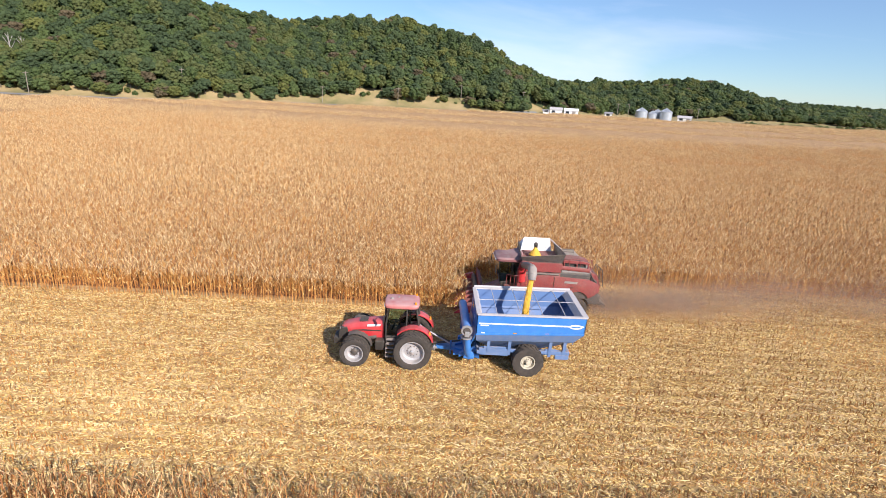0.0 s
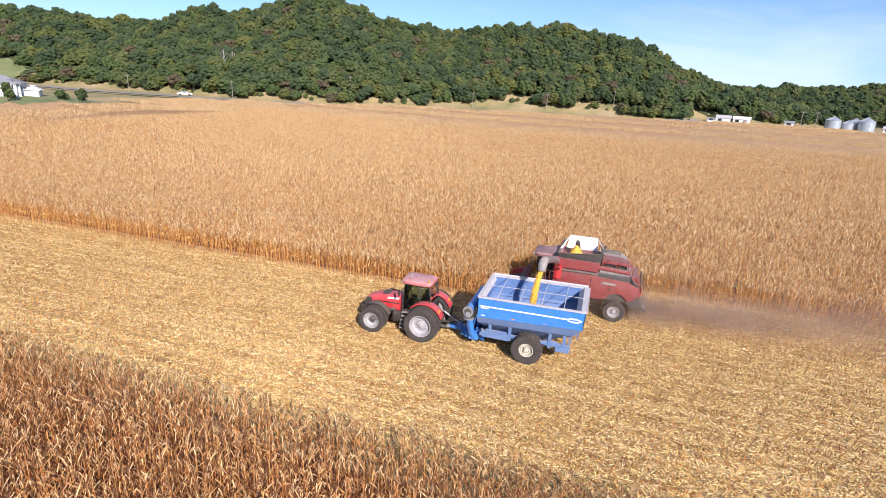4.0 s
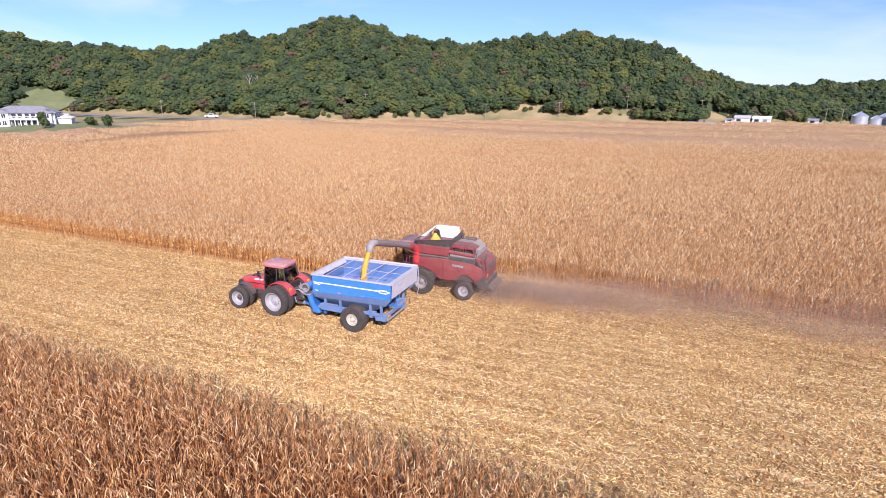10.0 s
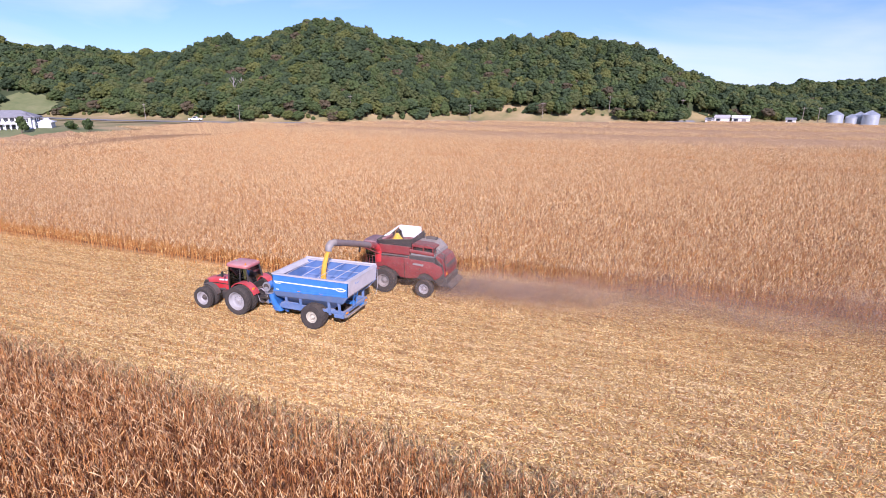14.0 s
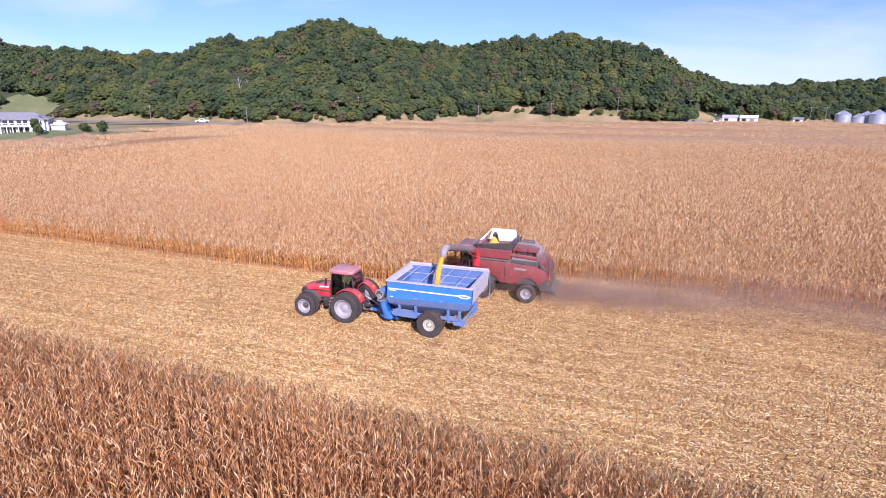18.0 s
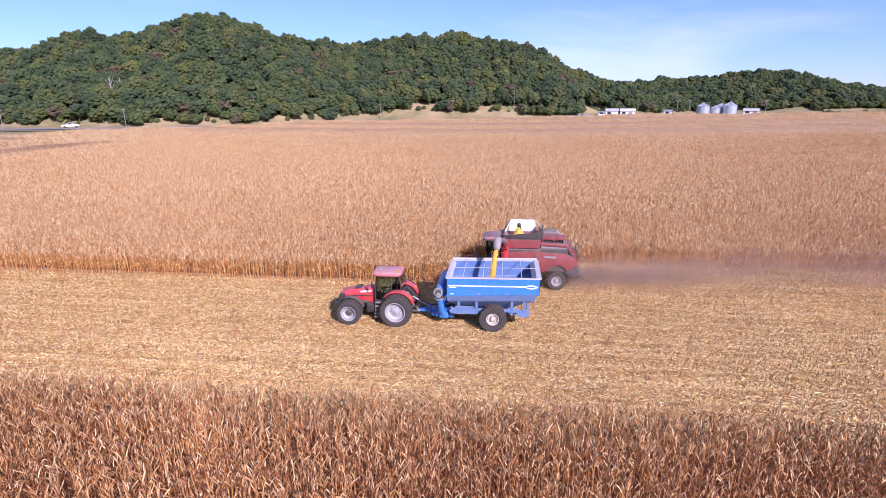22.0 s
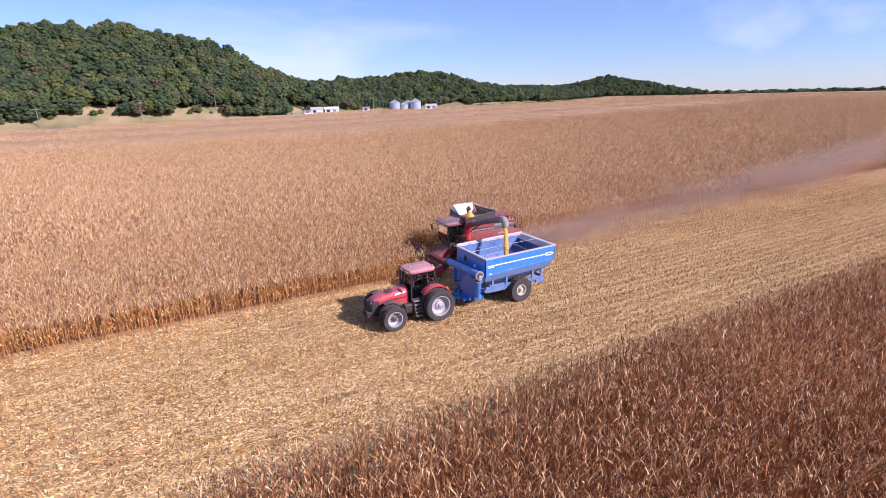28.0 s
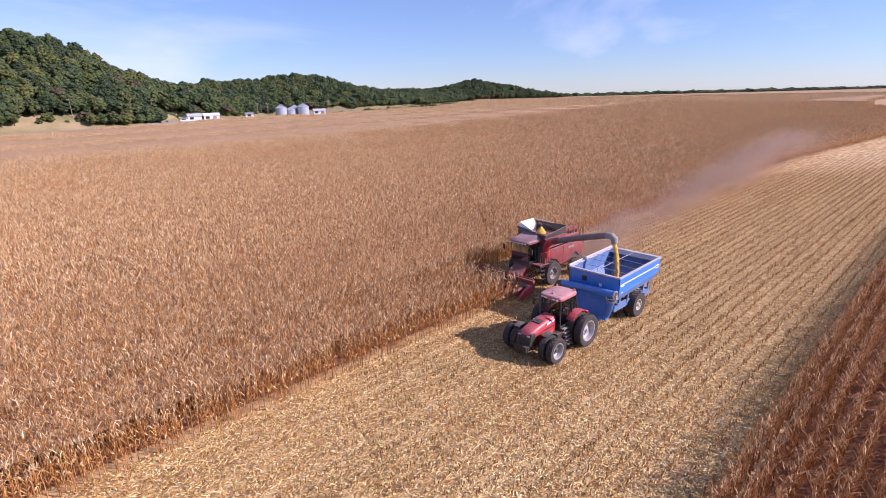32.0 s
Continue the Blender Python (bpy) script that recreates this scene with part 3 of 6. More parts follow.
# far behind the combine both cut edges swing the same way
for k in range(40):
    x, y = 72.0 + 12.0 * (k // 2), NEAR - SWING * max(0.0, 12.0 * (k // 2) - 4.0) - 11.4 * (1 + k % 2)
    ob = new("corn_rows", rng.choice(STRIPFAR))
    ob.parent = corn_near
    m = on_slope(x, y, 12.0, 11.4)
    m[1][0] = -SWING
    ob.matrix_basis = m
for k in range(32):
    x, y = BEND + 12.0 * (k // 2), BACK - SWING * 12.0 * (k // 2) + 11.4 * (k % 2)
    ob = new("corn_rows", rng.choice(MIDBLOCK))
    ob.parent = corn_far
    m = on_slope(x, y, 12.0, 11.4)
    m[1][0] = -SWING
    ob.matrix_basis = m
lay(MIDBLOCK, corn_far, -168, -88, FRONT, Y1, 12.0, 11.4, rng)
lay(MIDBLOCK, corn_far, 96, 264, BACK, Y1, 12.0, 11.4, rng)
for ix in range(-16, 30):
    for iy in range(-1, 16):
        x, y = ix * 24.0, Y1 + iy * 22.8
        inner = -96 <= x < 264 and y < Y1 + 91.0 or -120 <= x < -96 and y < Y1 + 22.0
        if inner or (iy < 0 and -170 < x < 264):
            continue
        if not all(in_field(x + dx, y + dy) for dx in (0, 24) for dy in (0, 22.8)):
            for dx, dy in ((0, 0), (12, 0), (0, 11.4), (12, 11.4)):
                if in_field(x + dx + 6, y + dy + 5.7):
                    ob = new("corn_tufts", EDGEBLOCK)
                    ob.parent = corn_far
                    ob.matrix_basis = on_slope(x + dx, y + dy, 12.0, 11.4)
            continue
        ob = new("corn_tufts", FARBLOCK[(ix * 7 + iy * 3) % 3])
        ob.parent = corn_far
        ob.matrix_basis = on_slope(x, y, 24.0, 22.8)


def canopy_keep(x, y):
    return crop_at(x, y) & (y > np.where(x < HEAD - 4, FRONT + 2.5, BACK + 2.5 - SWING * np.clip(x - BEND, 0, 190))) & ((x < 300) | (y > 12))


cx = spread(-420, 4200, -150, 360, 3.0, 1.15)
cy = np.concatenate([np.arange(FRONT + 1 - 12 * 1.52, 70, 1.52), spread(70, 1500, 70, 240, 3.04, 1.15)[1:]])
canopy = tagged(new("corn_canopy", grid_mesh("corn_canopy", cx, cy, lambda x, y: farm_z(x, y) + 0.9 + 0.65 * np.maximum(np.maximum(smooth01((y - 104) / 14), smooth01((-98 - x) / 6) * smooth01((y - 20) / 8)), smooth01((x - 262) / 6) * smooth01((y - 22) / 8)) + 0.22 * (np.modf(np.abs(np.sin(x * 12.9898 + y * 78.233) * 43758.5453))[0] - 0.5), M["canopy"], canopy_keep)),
                "dense dry leaves inside the corn crop, darkened for shade between plants", "corn", kind="stuff")


# ---- stubble: flattened husks, leaves and stalk stubs ----
def litter_block(seed, w, count):
    """Husks, leaf strips and chopped stalks, thick along the cut rows and thin between them."""
    rng = random.Random(seed)
    buf = ([], [], [])
    for _ in range(count):
        x, y, az = rng.uniform(0, w), rng.uniform(0, w), rng.gauss(0, 0.8)
        on_row = rng.random() < 0.46
        if on_row:
            y = min(w, max(0, (math.floor(y / ROW) + 0.5) * ROW + rng.gauss(0, 0.18)))
        if rng.random() < 0.6:
            ln, wd = rng.uniform(0.08, 0.24), rng.uniform(0.026, 0.062)
        else:
            ln, wd = rng.uniform(0.22, 0.50), rng.uniform(0.014, 0.032)
        z, t = rng.uniform(0.008, 0.06 if on_row else 0.025), rng.gauss(0, 0.16)
        ca, sa = math.cos(az), math.sin(az)
        b = rng.uniform(0.0, 0.05)
        vs = []
        for s, lift in ((-0.5, -t * ln / 2), (0.0, b), (0.5, t * ln / 2)):
            for e in (-1, 1):
                vs.append((x + ca * ln * s - sa * wd * e / 2, y + sa * ln * s + ca * wd * e / 2, max(0.004, z + lift + rng.uniform(-0.016, 0.016))))
        add(buf, vs, [(0, 1, 3, 2), (2, 3, 5, 4)], rng.choice((0, 2, 1, 2, 2, 2, 2, 0)))
    for r in range(int(w / ROW)):
        x = 0.0
        while x < w:
            x += rng.uniform(0.12, 0.26)
            h, y, l = rng.uniform(0.10, 0.34), (r + 0.5) * ROW + rng.gauss(0, 0.05), rng.gauss(0, 0.07)
            add(buf, [(x - 0.015, y - 0.012, 0), (x + 0.015, y - 0.012, 0), (x, y + 0.016, 0), (x - 0.014 + l, y - 0.012, h), (x + 0.014 + l, y - 0.012, h), (x + l, y + 0.015, h)],
                [(0, 1, 4, 3), (1, 2, 5, 4), (2, 0, 3, 5), (3, 4, 5)], 1)
    return mesh_of("crop_litter", buf[0], buf[1], [M["leaf"], M["stalk"], M["husk"]], buf[2])


LITTER = [litter_block(70 + k, 6.08, 5600) for k in range(4)]
litter = thing("stubble_litter", "golden chopped corn husks and stalk stubs on stubble", "crop litter", kind="stuff")
rng = random.Random(9)
for ix in range(-14, 50):
    for iy in range(-2 if ix > 11 else 0, 5):
        y = FRONT + 0.6 + (iy - 3) * 6.08
        if iy >= 3 and ix * 6.08 < 0:
            continue
        ob = new("crop_litter", rng.choice(LITTER))
        ob.parent = litter
        q = rng.random() < 0.5
        ob.matrix_basis = pose(ix * 6.08 + (6.08 if q else 0), y + (6.08 if q else 0), 0.0, 0, 0, 180 if q else 0)


# ---- wooded hills ----
def leaf_lump(buf, rng, c, r, m=0, detail=1, leaves=70):
    """A ragged clump of foliage with loose leaf sprays standing out of it."""
    bm = bmesh.new()
    bmesh.ops.create_icosphere(bm, subdivisions=detail, radius=1)
    off = Vector((rng.uniform(0, 99), rng.uniform(0, 99), rng.uniform(0, 99)))
    vs = []
    for v in bm.verts:
        k = 0.92 + 0.42 * noise.noise(v.co * 1.9 + off) + 0.34 * noise.noise(v.co * 4.7 + off)
        vs.append((c[0] + v.co.x * r[0] * k, c[1] + v.co.y * r[1] * k, c[2] + v.co.z * r[2] * k))
    fs = [[v.index for v in f.verts] for f in bm.faces]
    bm.free()
    add(buf, vs, fs, m)
    for _ in range(leaves):
        d = Vector((rng.gauss(0, 1), rng.gauss(0, 1), rng.gauss(0.35, 0.8))).normalized()
        p = Vector(c) + Vector((d.x * r[0], d.y * r[1], d.z * r[2])) * rng.uniform(0.80, 1.22)
        u = (d.orthogonal().normalized() + 0.9 * d * rng.uniform(-1, 1)) * rng.uniform(0.14, 0.34)
        w = (d.cross(u).normalized() + 1.1 * d * rng.uniform(-1, 1)) * rng.uniform(0.2, 0.44)
        add(buf, [p - u, p + u, p + w], [(0, 1, 2)], m)


def forest_tree(buf, rng, cx, cy, h, w, m):
    """Trunk, limbs and a crown of many uneven clumps."""
    for k in range(5):
        a, b = 2 * math.pi * k / 5, 2 * math.pi * (k + 1) / 5
        add(buf, [(cx + 0.2 * math.cos(a), cy + 0.2 * math.sin(a), -0.8), (cx + 0.2 * math.cos(b), cy + 0.2 * math.sin(b), -0.8),
                  (cx + 0.08 * math.cos(b), cy + 0.08 * math.sin(b), h * 0.62), (cx + 0.08 * math.cos(a), cy + 0.08 * math.sin(a), h * 0.62)], [(0, 1, 2, 3)], len(FOLIAGE))
    leaf_lump(buf, rng, (cx, cy, h * 0.5), (w * 0.30, w * 0.30, h * 0.30), m, 2, 40)
    lumps = rng.randint(15, 20)
    turn = rng.uniform(0, 6.28)
    for k in range(lumps):
        s = (k + 0.5) / lumps
        up = 1 - 1.45 * s
        a = turn + 2.4 * k + rng.gauss(0, 0.3)
        q = math.sqrt(max(0, 1 - up * up)) * rng.uniform(0.72, 1.12)
        g = w * rng.uniform(0.11, 0.20)
        c = (cx + 0.36 * w * q * math.cos(a), cy + 0.36 * w * q * math.sin(a), h * (0.58 + 0.33 * up * rng.uniform(0.8, 1.15)))
        leaf_lump(buf, rng, c, (g, g, g * rng.uniform(0.6, 0.95)), m, 2, 34)
        if k % 3 == 0:
            add(buf, [(cx + 0.06, cy, h * 0.3), (cx - 0.06, cy, h * 0.3), c], [(0, 1, 2)], len(FOLIAGE))


FOLIAGE = [M["leaves_dark"], M["leaves_green"], M["leaves_olive"], M["leaves_yellow"], M["leaves_rust"]]
CELL = 6.9


def stand_mesh(seed, h0=6.7, name="stand_of_trees"):
    """Four neighbouring trees of mixed height and kind."""
    rng = random.Random(seed)
    buf = ([], [], [])
    for ix in (0, 1):
        for iy in (0, 1):
            kind = rng.choices(range(5), (0.27, 0.42, 0.22, 0.075, 0.015))[0]
            h = h0 * rng.uniform(0.72, 1.22)
            forest_tree(buf, rng, (ix - 0.5) * CELL / 2 + rng.uniform(-0.9, 0.9), (iy - 0.5) * CELL / 2 + rng.uniform(-1.1, 1.1), h, rng.uniform(4.3, 6.3) * (h / h0) ** 0.5, kind)
    return mesh_of(name, buf[0], buf[1], FOLIAGE + [M["bark"]], buf[2])


def single_mesh(seed, h, w, kind):
    rng = random.Random(seed)
    buf = ([], [], [])
    forest_tree(buf, rng, 0, 0, h, w, kind)
    return mesh_of("tree", buf[0], buf[1], FOLIAGE + [M["bark"]], buf[2])


STANDS = [stand_mesh(100 + k) for k in range(12)]
TREES = [single_mesh(130 + k, 8.0 + 0.5 * (k % 3), 6.6 + 0.5 * (k % 4), (1, 0, 2, 1, 3, 1)[k]) for k in range(6)]
woods = thing("hillside_woods", "dense green deciduous trees with some yellow and brown crowns", "woodland", kind="stuff")
rng = random.Random(21)


def plant_tree(x, y, z, s, parent, meshes=TREES):
    ob = new("tree", rng.choice(meshes))
    ob.parent = parent
    ob.matrix_basis = pose(x, y, z, 0, 0, rng.uniform(0, 360)) @ Matrix.Diagonal((s * rng.uniform(0.85, 1.15), s * rng.uniform(0.85, 1.15), s * rng.uniform(0.85, 1.2), 1))
    return ob


def plant_stand(x, y, s, parent):
    """Four trees at once, sheared so that each stands on the slope."""
    ob = new("stand_of_trees", rng.choice(STANDS))
    ob.parent = parent
    d = 4.0
    lean = Matrix.Translation((x, y, float(land_z(x, y)) - 0.3))
    lean[2][0] = float(land_z(x + d, y) - land_z(x - d, y)) / (2 * d)
    lean[2][1] = float(land_z(x, y + d) - land_z(x, y - d)) / (2 * d)
    ob.matrix_basis = lean @ pose(0, 0, 0, 0, 0, 90 * rng.randint(0, 3) + rng.uniform(-12, 12)) @ Matrix.Diagonal((1, 1, s, 1))


def scatter(x0, x1, y0, y1, step, seed, jitter=0.45):
    """Jittered places on a grid, with the hill's height and the land's there."""
    r = np.random.RandomState(seed)
    gx, gy = np.meshgrid(np.arange(x0, x1, step), np.arange(y0, y1, step))
    x, y = (g.ravel() + r.uniform(-jitter, jitter, g.size) * step for g in (gx, gy))
    return x, y, hill_z(x, y), land_z(x, y), hill_z(x - 0.015 * x, y - 9)


def farmyard(x, y):
    return (42 < x < 75 and y < 237) or (88 < x < 122 and y < 236)


for x, y, h, z, ahead in zip(*scatter(-380, 345, 90, 470, CELL - 0.6, 8, 0.25)):
    if ((x + 240) / 15) ** 2 + ((y - 135) / 12) ** 2 < 1 or h < wood_line(x) or ahead > h + 7 or farmyard(x, y):
        continue
    plant_stand(x, y, rng.uniform(0.85, 1.12) * (0.72 if h < 2.5 else 0.85 if h < 6 else 1), woods)
for x, y, h, z, ahead in zip(*scatter(-300, 130, 100, 300, 3.2, 18)):
    if -0.5 < h - wood_line(x) < 0.9 and y > np.interp(x, CROP_X, CROP_Y) + 14 and not farmyard(x, y) and rng.random() < 0.9:
        plant_tree(x, y, z - 0.6, rng.uniform(0.2, 0.46), woods)
far_woods = thing("distant_woods", "hazy blue-green woods on far hills", "woodland", kind="stuff")
for x, y, h, z, ahead in zip(*scatter(350, 620, 380, 560, CELL, 9, 0.3)):
    if h > 1.2:
        plant_stand(x, y, rng.uniform(0.85, 1.05), far_woods)
for k in range(330):
    a = k / 330
    x, y = 640 + 2600 * a ** 1.6 + rng.uniform(-8, 8), 600 - 380 * a + rng.uniform(-8, 8)
    ob = plant_tree(x, y, float(land_z(x, y)) - 2.5, rng.uniform(0.75, 1.0) * (1 + 0.6 * a), far_woods)
    ob.matrix_basis = ob.matrix_basis @ Matrix.Diagonal((2.2 + 2 * a, 2.2 + 2 * a, 1, 1))


# ---- wheels ----
LUGS = {}


def tyre(parent, name, at, r, width, rim_r, lugs, rim_mat, disc_out, bolts=8, side=-1, tread=0.045, hub_mat=None):
    """A lugged tyre with its rim and disc, axle along y; side: the way its outer face looks."""
    x, y, z = at
    hub_mat = hub_mat or rim_mat
    h = width / 2
    prof = [(rim_r, -h * 0.72), (rim_r + 0.05, -h * 0.92), ((r + rim_r) / 2, -h), (r - 0.06, -h * 0.96), (r - tread, -h * 0.8), (r - tread, 0), (r - tread, h * 0.8),
            (r - 0.06, h * 0.96), ((r + rim_r) / 2, h), (rim_r + 0.05, h * 0.92), (rim_r, h * 0.72)]
    bm = lathe(prof + [(rim_r - 0.02, 0), prof[0]], at, "y", 40, cap=False)
    w = part(name, bm, M["rubber"], parent, smooth=True)
    key = (r, width, lugs)
    for s in (-1, 1):
        if (key, s) not in LUGS:
            lug = bmesh.new()
            vs = []
            for rr in (r - tread - 0.01, r):
                for yy, da in ((s * 0.04 * width, 0.0), (s * h * 0.97, -0.2)):
                    for wa in (-0.34, 0.34):
                        a = da + wa * math.pi / lugs
                        q = rr - (0.035 if abs(yy) > h * 0.8 else 0)
                        vs.append(lug.verts.new((q * math.cos(a), yy, q * math.sin(a))))
            for f in ((0, 1, 3, 2), (4, 6, 7, 5), (0, 4, 5, 1), (2, 3, 7, 6), (0, 2, 6, 4), (1, 5, 7, 3)):
                lug.faces.new([vs[i] for i in f])
            first = part("lug", lug, M["rubber"], w)
            LUGS[(key, s)] = first.data
            first.matrix_basis = pose(x, y, z, 0, -180 / lugs if s > 0 else 0, 0)
        else:
            first = None
        for k in range(1 if first else 0, lugs):
            ob = new("lug", LUGS[(key, s)])
            ob.parent = w
            ob.matrix_basis = pose(x, y, z, 0, -360 * (k + (0.5 if s > 0 else 0)) / lugs, 0)
    o = side
    rim = [(rim_r + 0.03, o * h * 0.88), (rim_r - 0.02, o * h * 0.86), (rim_r - 0.035, o * h * 0.5), (rim_r - 0.07, o * (disc_out + 0.03)), (rim_r * 0.88, o * disc_out), (rim_r * 0.70, o * (disc_out - 0.05)),
           (rim_r * 0.52, o * (disc_out - 0.02)), (0.0005, o * (disc_out - 0.02))]
    part("rim", lathe(rim, at, "y", 32, cap=False), rim_mat, w, smooth=True)
    part("hub", lathe([(rim_r * 0.42, o * (disc_out - 0.03)), (rim_r * 0.40, o * (disc_out + 0.04)), (0.12, o * (disc_out + 0.07)), (0.10, o * (disc_out + 0.15)), (0.0005, o * (disc_out + 0.17))], at, "y", 16), hub_mat, w, smooth=True)
    for k in range(bolts):
        a = 2 * math.pi * k / bolts
        c = (x + rim_r * 0.47 * math.cos(a), y + o * (disc_out - 0.01), z + rim_r * 0.47 * math.sin(a))
        part("wheel_nut", lathe([(0.024, -0.02), (0.024, 0.02)], c, "y", 6), M["dark"], w)
    return w


# ---- tractor: rear axle over the origin, driving towards -x ----
def build_tractor():
    T = thing("tractor", "red row-crop tractor with dual wheels pulling the cart", "tractor")
    for side in (-1, 1):
        tyre(T, "rear_wheel", (0, side * 1.58, 1.02), 1.02, 0.46, 0.62, 22, M["rim"], -0.04, 10, side)
        tyre(T, "rear_wheel", (0, side * 0.98, 1.02), 1.02, 0.46, 0.64, 22, M["rim"], 0.0, 10, side)
        tyre(T, "front_wheel", (-3.05, side * 1.56, 0.79), 0.79, 0.38, 0.46, 20, M["rim"], -0.06, 8, side, hub_mat=M["dark"])
        tyre(T, "front_wheel", (-3.05, side * 1.02, 0.79), 0.79, 0.38, 0.44, 20, M["rim"], 0.0, 8, side)
    part("rear_axle", tube([(0, -1.55, 1.02), (0, 1.55, 1.02)], 0.12, 12), M["dark"], T, smooth=True)
    part("front_axle", merge(tube([(-3.05, -1.5, 0.79), (-3.05, 1.5, 0.79)], 0.09, 10), box((-3.25, -0.45, 0.62), (-2.85, 0.45, 0.98), 0.05)), M["dark"], T)
    part("chassis", merge(box((-3.9, -0.27, 0.72), (0.35, 0.27, 1.22), 0.06), box((-1.5, -0.42, 0.75), (0.55, 0.42, 1.45), 0.08)), M["dark"], T)
    # bonnet: rounded sections rising towards the cab
    rings = []
    for x, zb, zt, hw in ((-3.98, 1.10, 1.50, 0.34), (-3.93, 1.0, 1.66, 0.42), (-3.75, 0.98, 1.80, 0.48), (-3.25, 1.0, 1.93, 0.50), (-2.4, 1.1, 2.06, 0.50), (-1.62, 1.2, 2.16, 0.50)):
        ring = []
        for k in range(14):
            a = math.pi * k / 13
            c, s = math.cos(a), math.sin(a)
            e = 0.42
            ring.append((x, hw * math.copysign(abs(c) ** e, c), zb + (zt - zb) * max(0.0, s) ** e))
        rings.append(ring)
    hood = part("bonnet", loft(rings), M["red"], T, "glossy red sloping bonnet", smooth=True)
    part("bonnet_vent", merge(box((-2.95, -0.30, 1.975), (-2.45, 0.30, 2.035), 0.02), box((-2.75, -0.12, 2.0), (-2.5, 0.12, 2.06), 0.02)), M["black"], hood)
    part("grille", merge(prism([(-4.06, 0.98), (-4.03, 1.46), (-3.90, 1.66), (-3.6, 1.70), (-3.45, 1.0)], -0.505, 0.505, "y", 0.04), *[box((-4.075, -0.33, z), (-4.035, 0.33, z + 0.03)) for z in (1.14, 1.22, 1.30, 1.38)]), M["black"], hood)
    for s in (-1, 1):
        part("side_grille", box((-3.9, s * 0.47 - 0.025, 1.08), (-3.15, s * 0.47 + 0.035, 1.44), 0.02), M["black"], hood)
        part("headlight", box((-4.02, s * 0.30 - 0.11, 1.50), (-3.94, s * 0.30 + 0.11, 1.58), 0.02), M["grey"], hood)
        part("brand_bar", prism([(-2.55, 1.80), (-2.5, 1.92), (-1.78, 1.98), (-1.82, 1.86)], s * 0.50 - 0.012, s * 0.50 + 0.012), M["white"], hood)
        part("decal_stripe", prism([(-3.75, 1.52), (-2.7, 1.62), (-1.75, 1.62), (-1.75, 1.56), (-2.7, 1.55)], s * 0.50 - 0.010, s * 0.50 + 0.010), M["black"], hood)
    part("engine_side", merge(box((-3.0, -0.42, 1.0), (-1.6, 0.42, 1.5), 0.05), tube([(-2.6, -0.46, 1.1), (-2.0, -0.46, 1.2)], 0.12, 10)), M["dark"], T)
    bracket = part("weight_bracket", box((-4.22, -0.45, 0.72), (-3.75, 0.45, 1.02), 0.05), M["black"], T)
    for k in range(8):
        part("front_weight", box((-4.34, -0.42 + 0.105 * k, 0.66), (-4.1, -0.33 + 0.105 * k, 1.04), 0.03), M["black"], bracket)
    for s in (-1, 1):
        arc = [(-3.05 + 0.9 * math.cos(a), 0.79 + 0.9 * math.sin(a)) for a in np.linspace(radians(15), radians(115), 9)]
        arc += [(-3.05 + 0.86 * math.cos(a), 0.79 + 0.86 * math.sin(a)) for a in np.linspace(radians(115), radians(15), 9)]
        part("front_fender", prism(arc, 0.80 if s > 0 else -1.2, 1.2 if s > 0 else -0.80), M["dark"], T)
        arc = [(0 + 1.14 * math.cos(a), 1.02 + 1.14 * math.sin(a)) for a in np.linspace(radians(20), radians(140), 10)]
        arc += [(0 + 1.08 * math.cos(a), 1.02 + 1.08 * math.sin(a)) for a in np.linspace(radians(140), radians(20), 10)]
        fender = part("rear_fender", prism(arc, s * 0.62 if s > 0 else -1.22, 1.22 if s > 0 else -0.62, "y", 0.015), M["red"], T, smooth=True)
        part("tail_lamp", box((0.82, s * 1.0 - 0.1, 1.72), (0.92, s * 1.0 + 0.1, 1.86), 0.02), M["amber"], fender)
    # cab: frame, glass, roof
    cab = part("cab_frame", merge(
        *[tube([(-1.5, s * 0.72, 1.25), (-1.48, s * 0.70, 2.2), (-1.36, s * 0.66, 3.02)], 0.045, 8) for s in (-1, 1)],
        *[tube([(-0.42, s * 0.80, 1.55), (-0.40, s * 0.78, 2.3), (-0.38, s * 0.70, 3.02)], 0.04, 8) for s in (-1, 1)],
        *[tube([(0.28, s * 0.74, 1.75), (0.22, s * 0.72, 2.4), (0.10, s * 0.66, 3.02)], 0.05, 8) for s in (-1, 1)],
        box((-1.5, -0.74, 1.15), (0.3, 0.74, 1.42), 0.04), box((-1.52, -0.7, 1.4), (-1.42, 0.7, 1.52), 0.02), box((0.2, -0.74, 1.4), (0.32, 0.74, 1.9), 0.03)), M["black"], T, "black cab frame posts")
    for s in (-1, 1):
        part("side_window", prism([(-1.46, 1.44), (-0.42, 1.58), (-0.39, 3.0), (-1.36, 3.0)], s * 0.715 - 0.008, s * 0.715 + 0.008), M["glass"], cab)
        part("rear_side_window", prism([(-0.36, 1.62), (0.26, 1.80), (0.10, 3.0), (-0.35, 3.0)], s * 0.715 - 0.008, s * 0.715 + 0.008), M["glass"], cab)
        part("door_handle", box((-0.55, s * 0.76 - 0.02, 1.78), (-0.47, s * 0.76 + 0.02, 1.98), 0.01), M["black"], cab)
    part("windscreen", loft([[(-1.48, -0.68, 1.5), (-1.48, 0.68, 1.5), (-1.465, 0.68, 1.5), (-1.465, -0.68, 1.5)], [(-1.36, -0.63, 3.0), (-1.36, 0.63, 3.0), (-1.345, 0.63, 3.0), (-1.345, -0.63, 3.0)]]), M["glass"], cab)
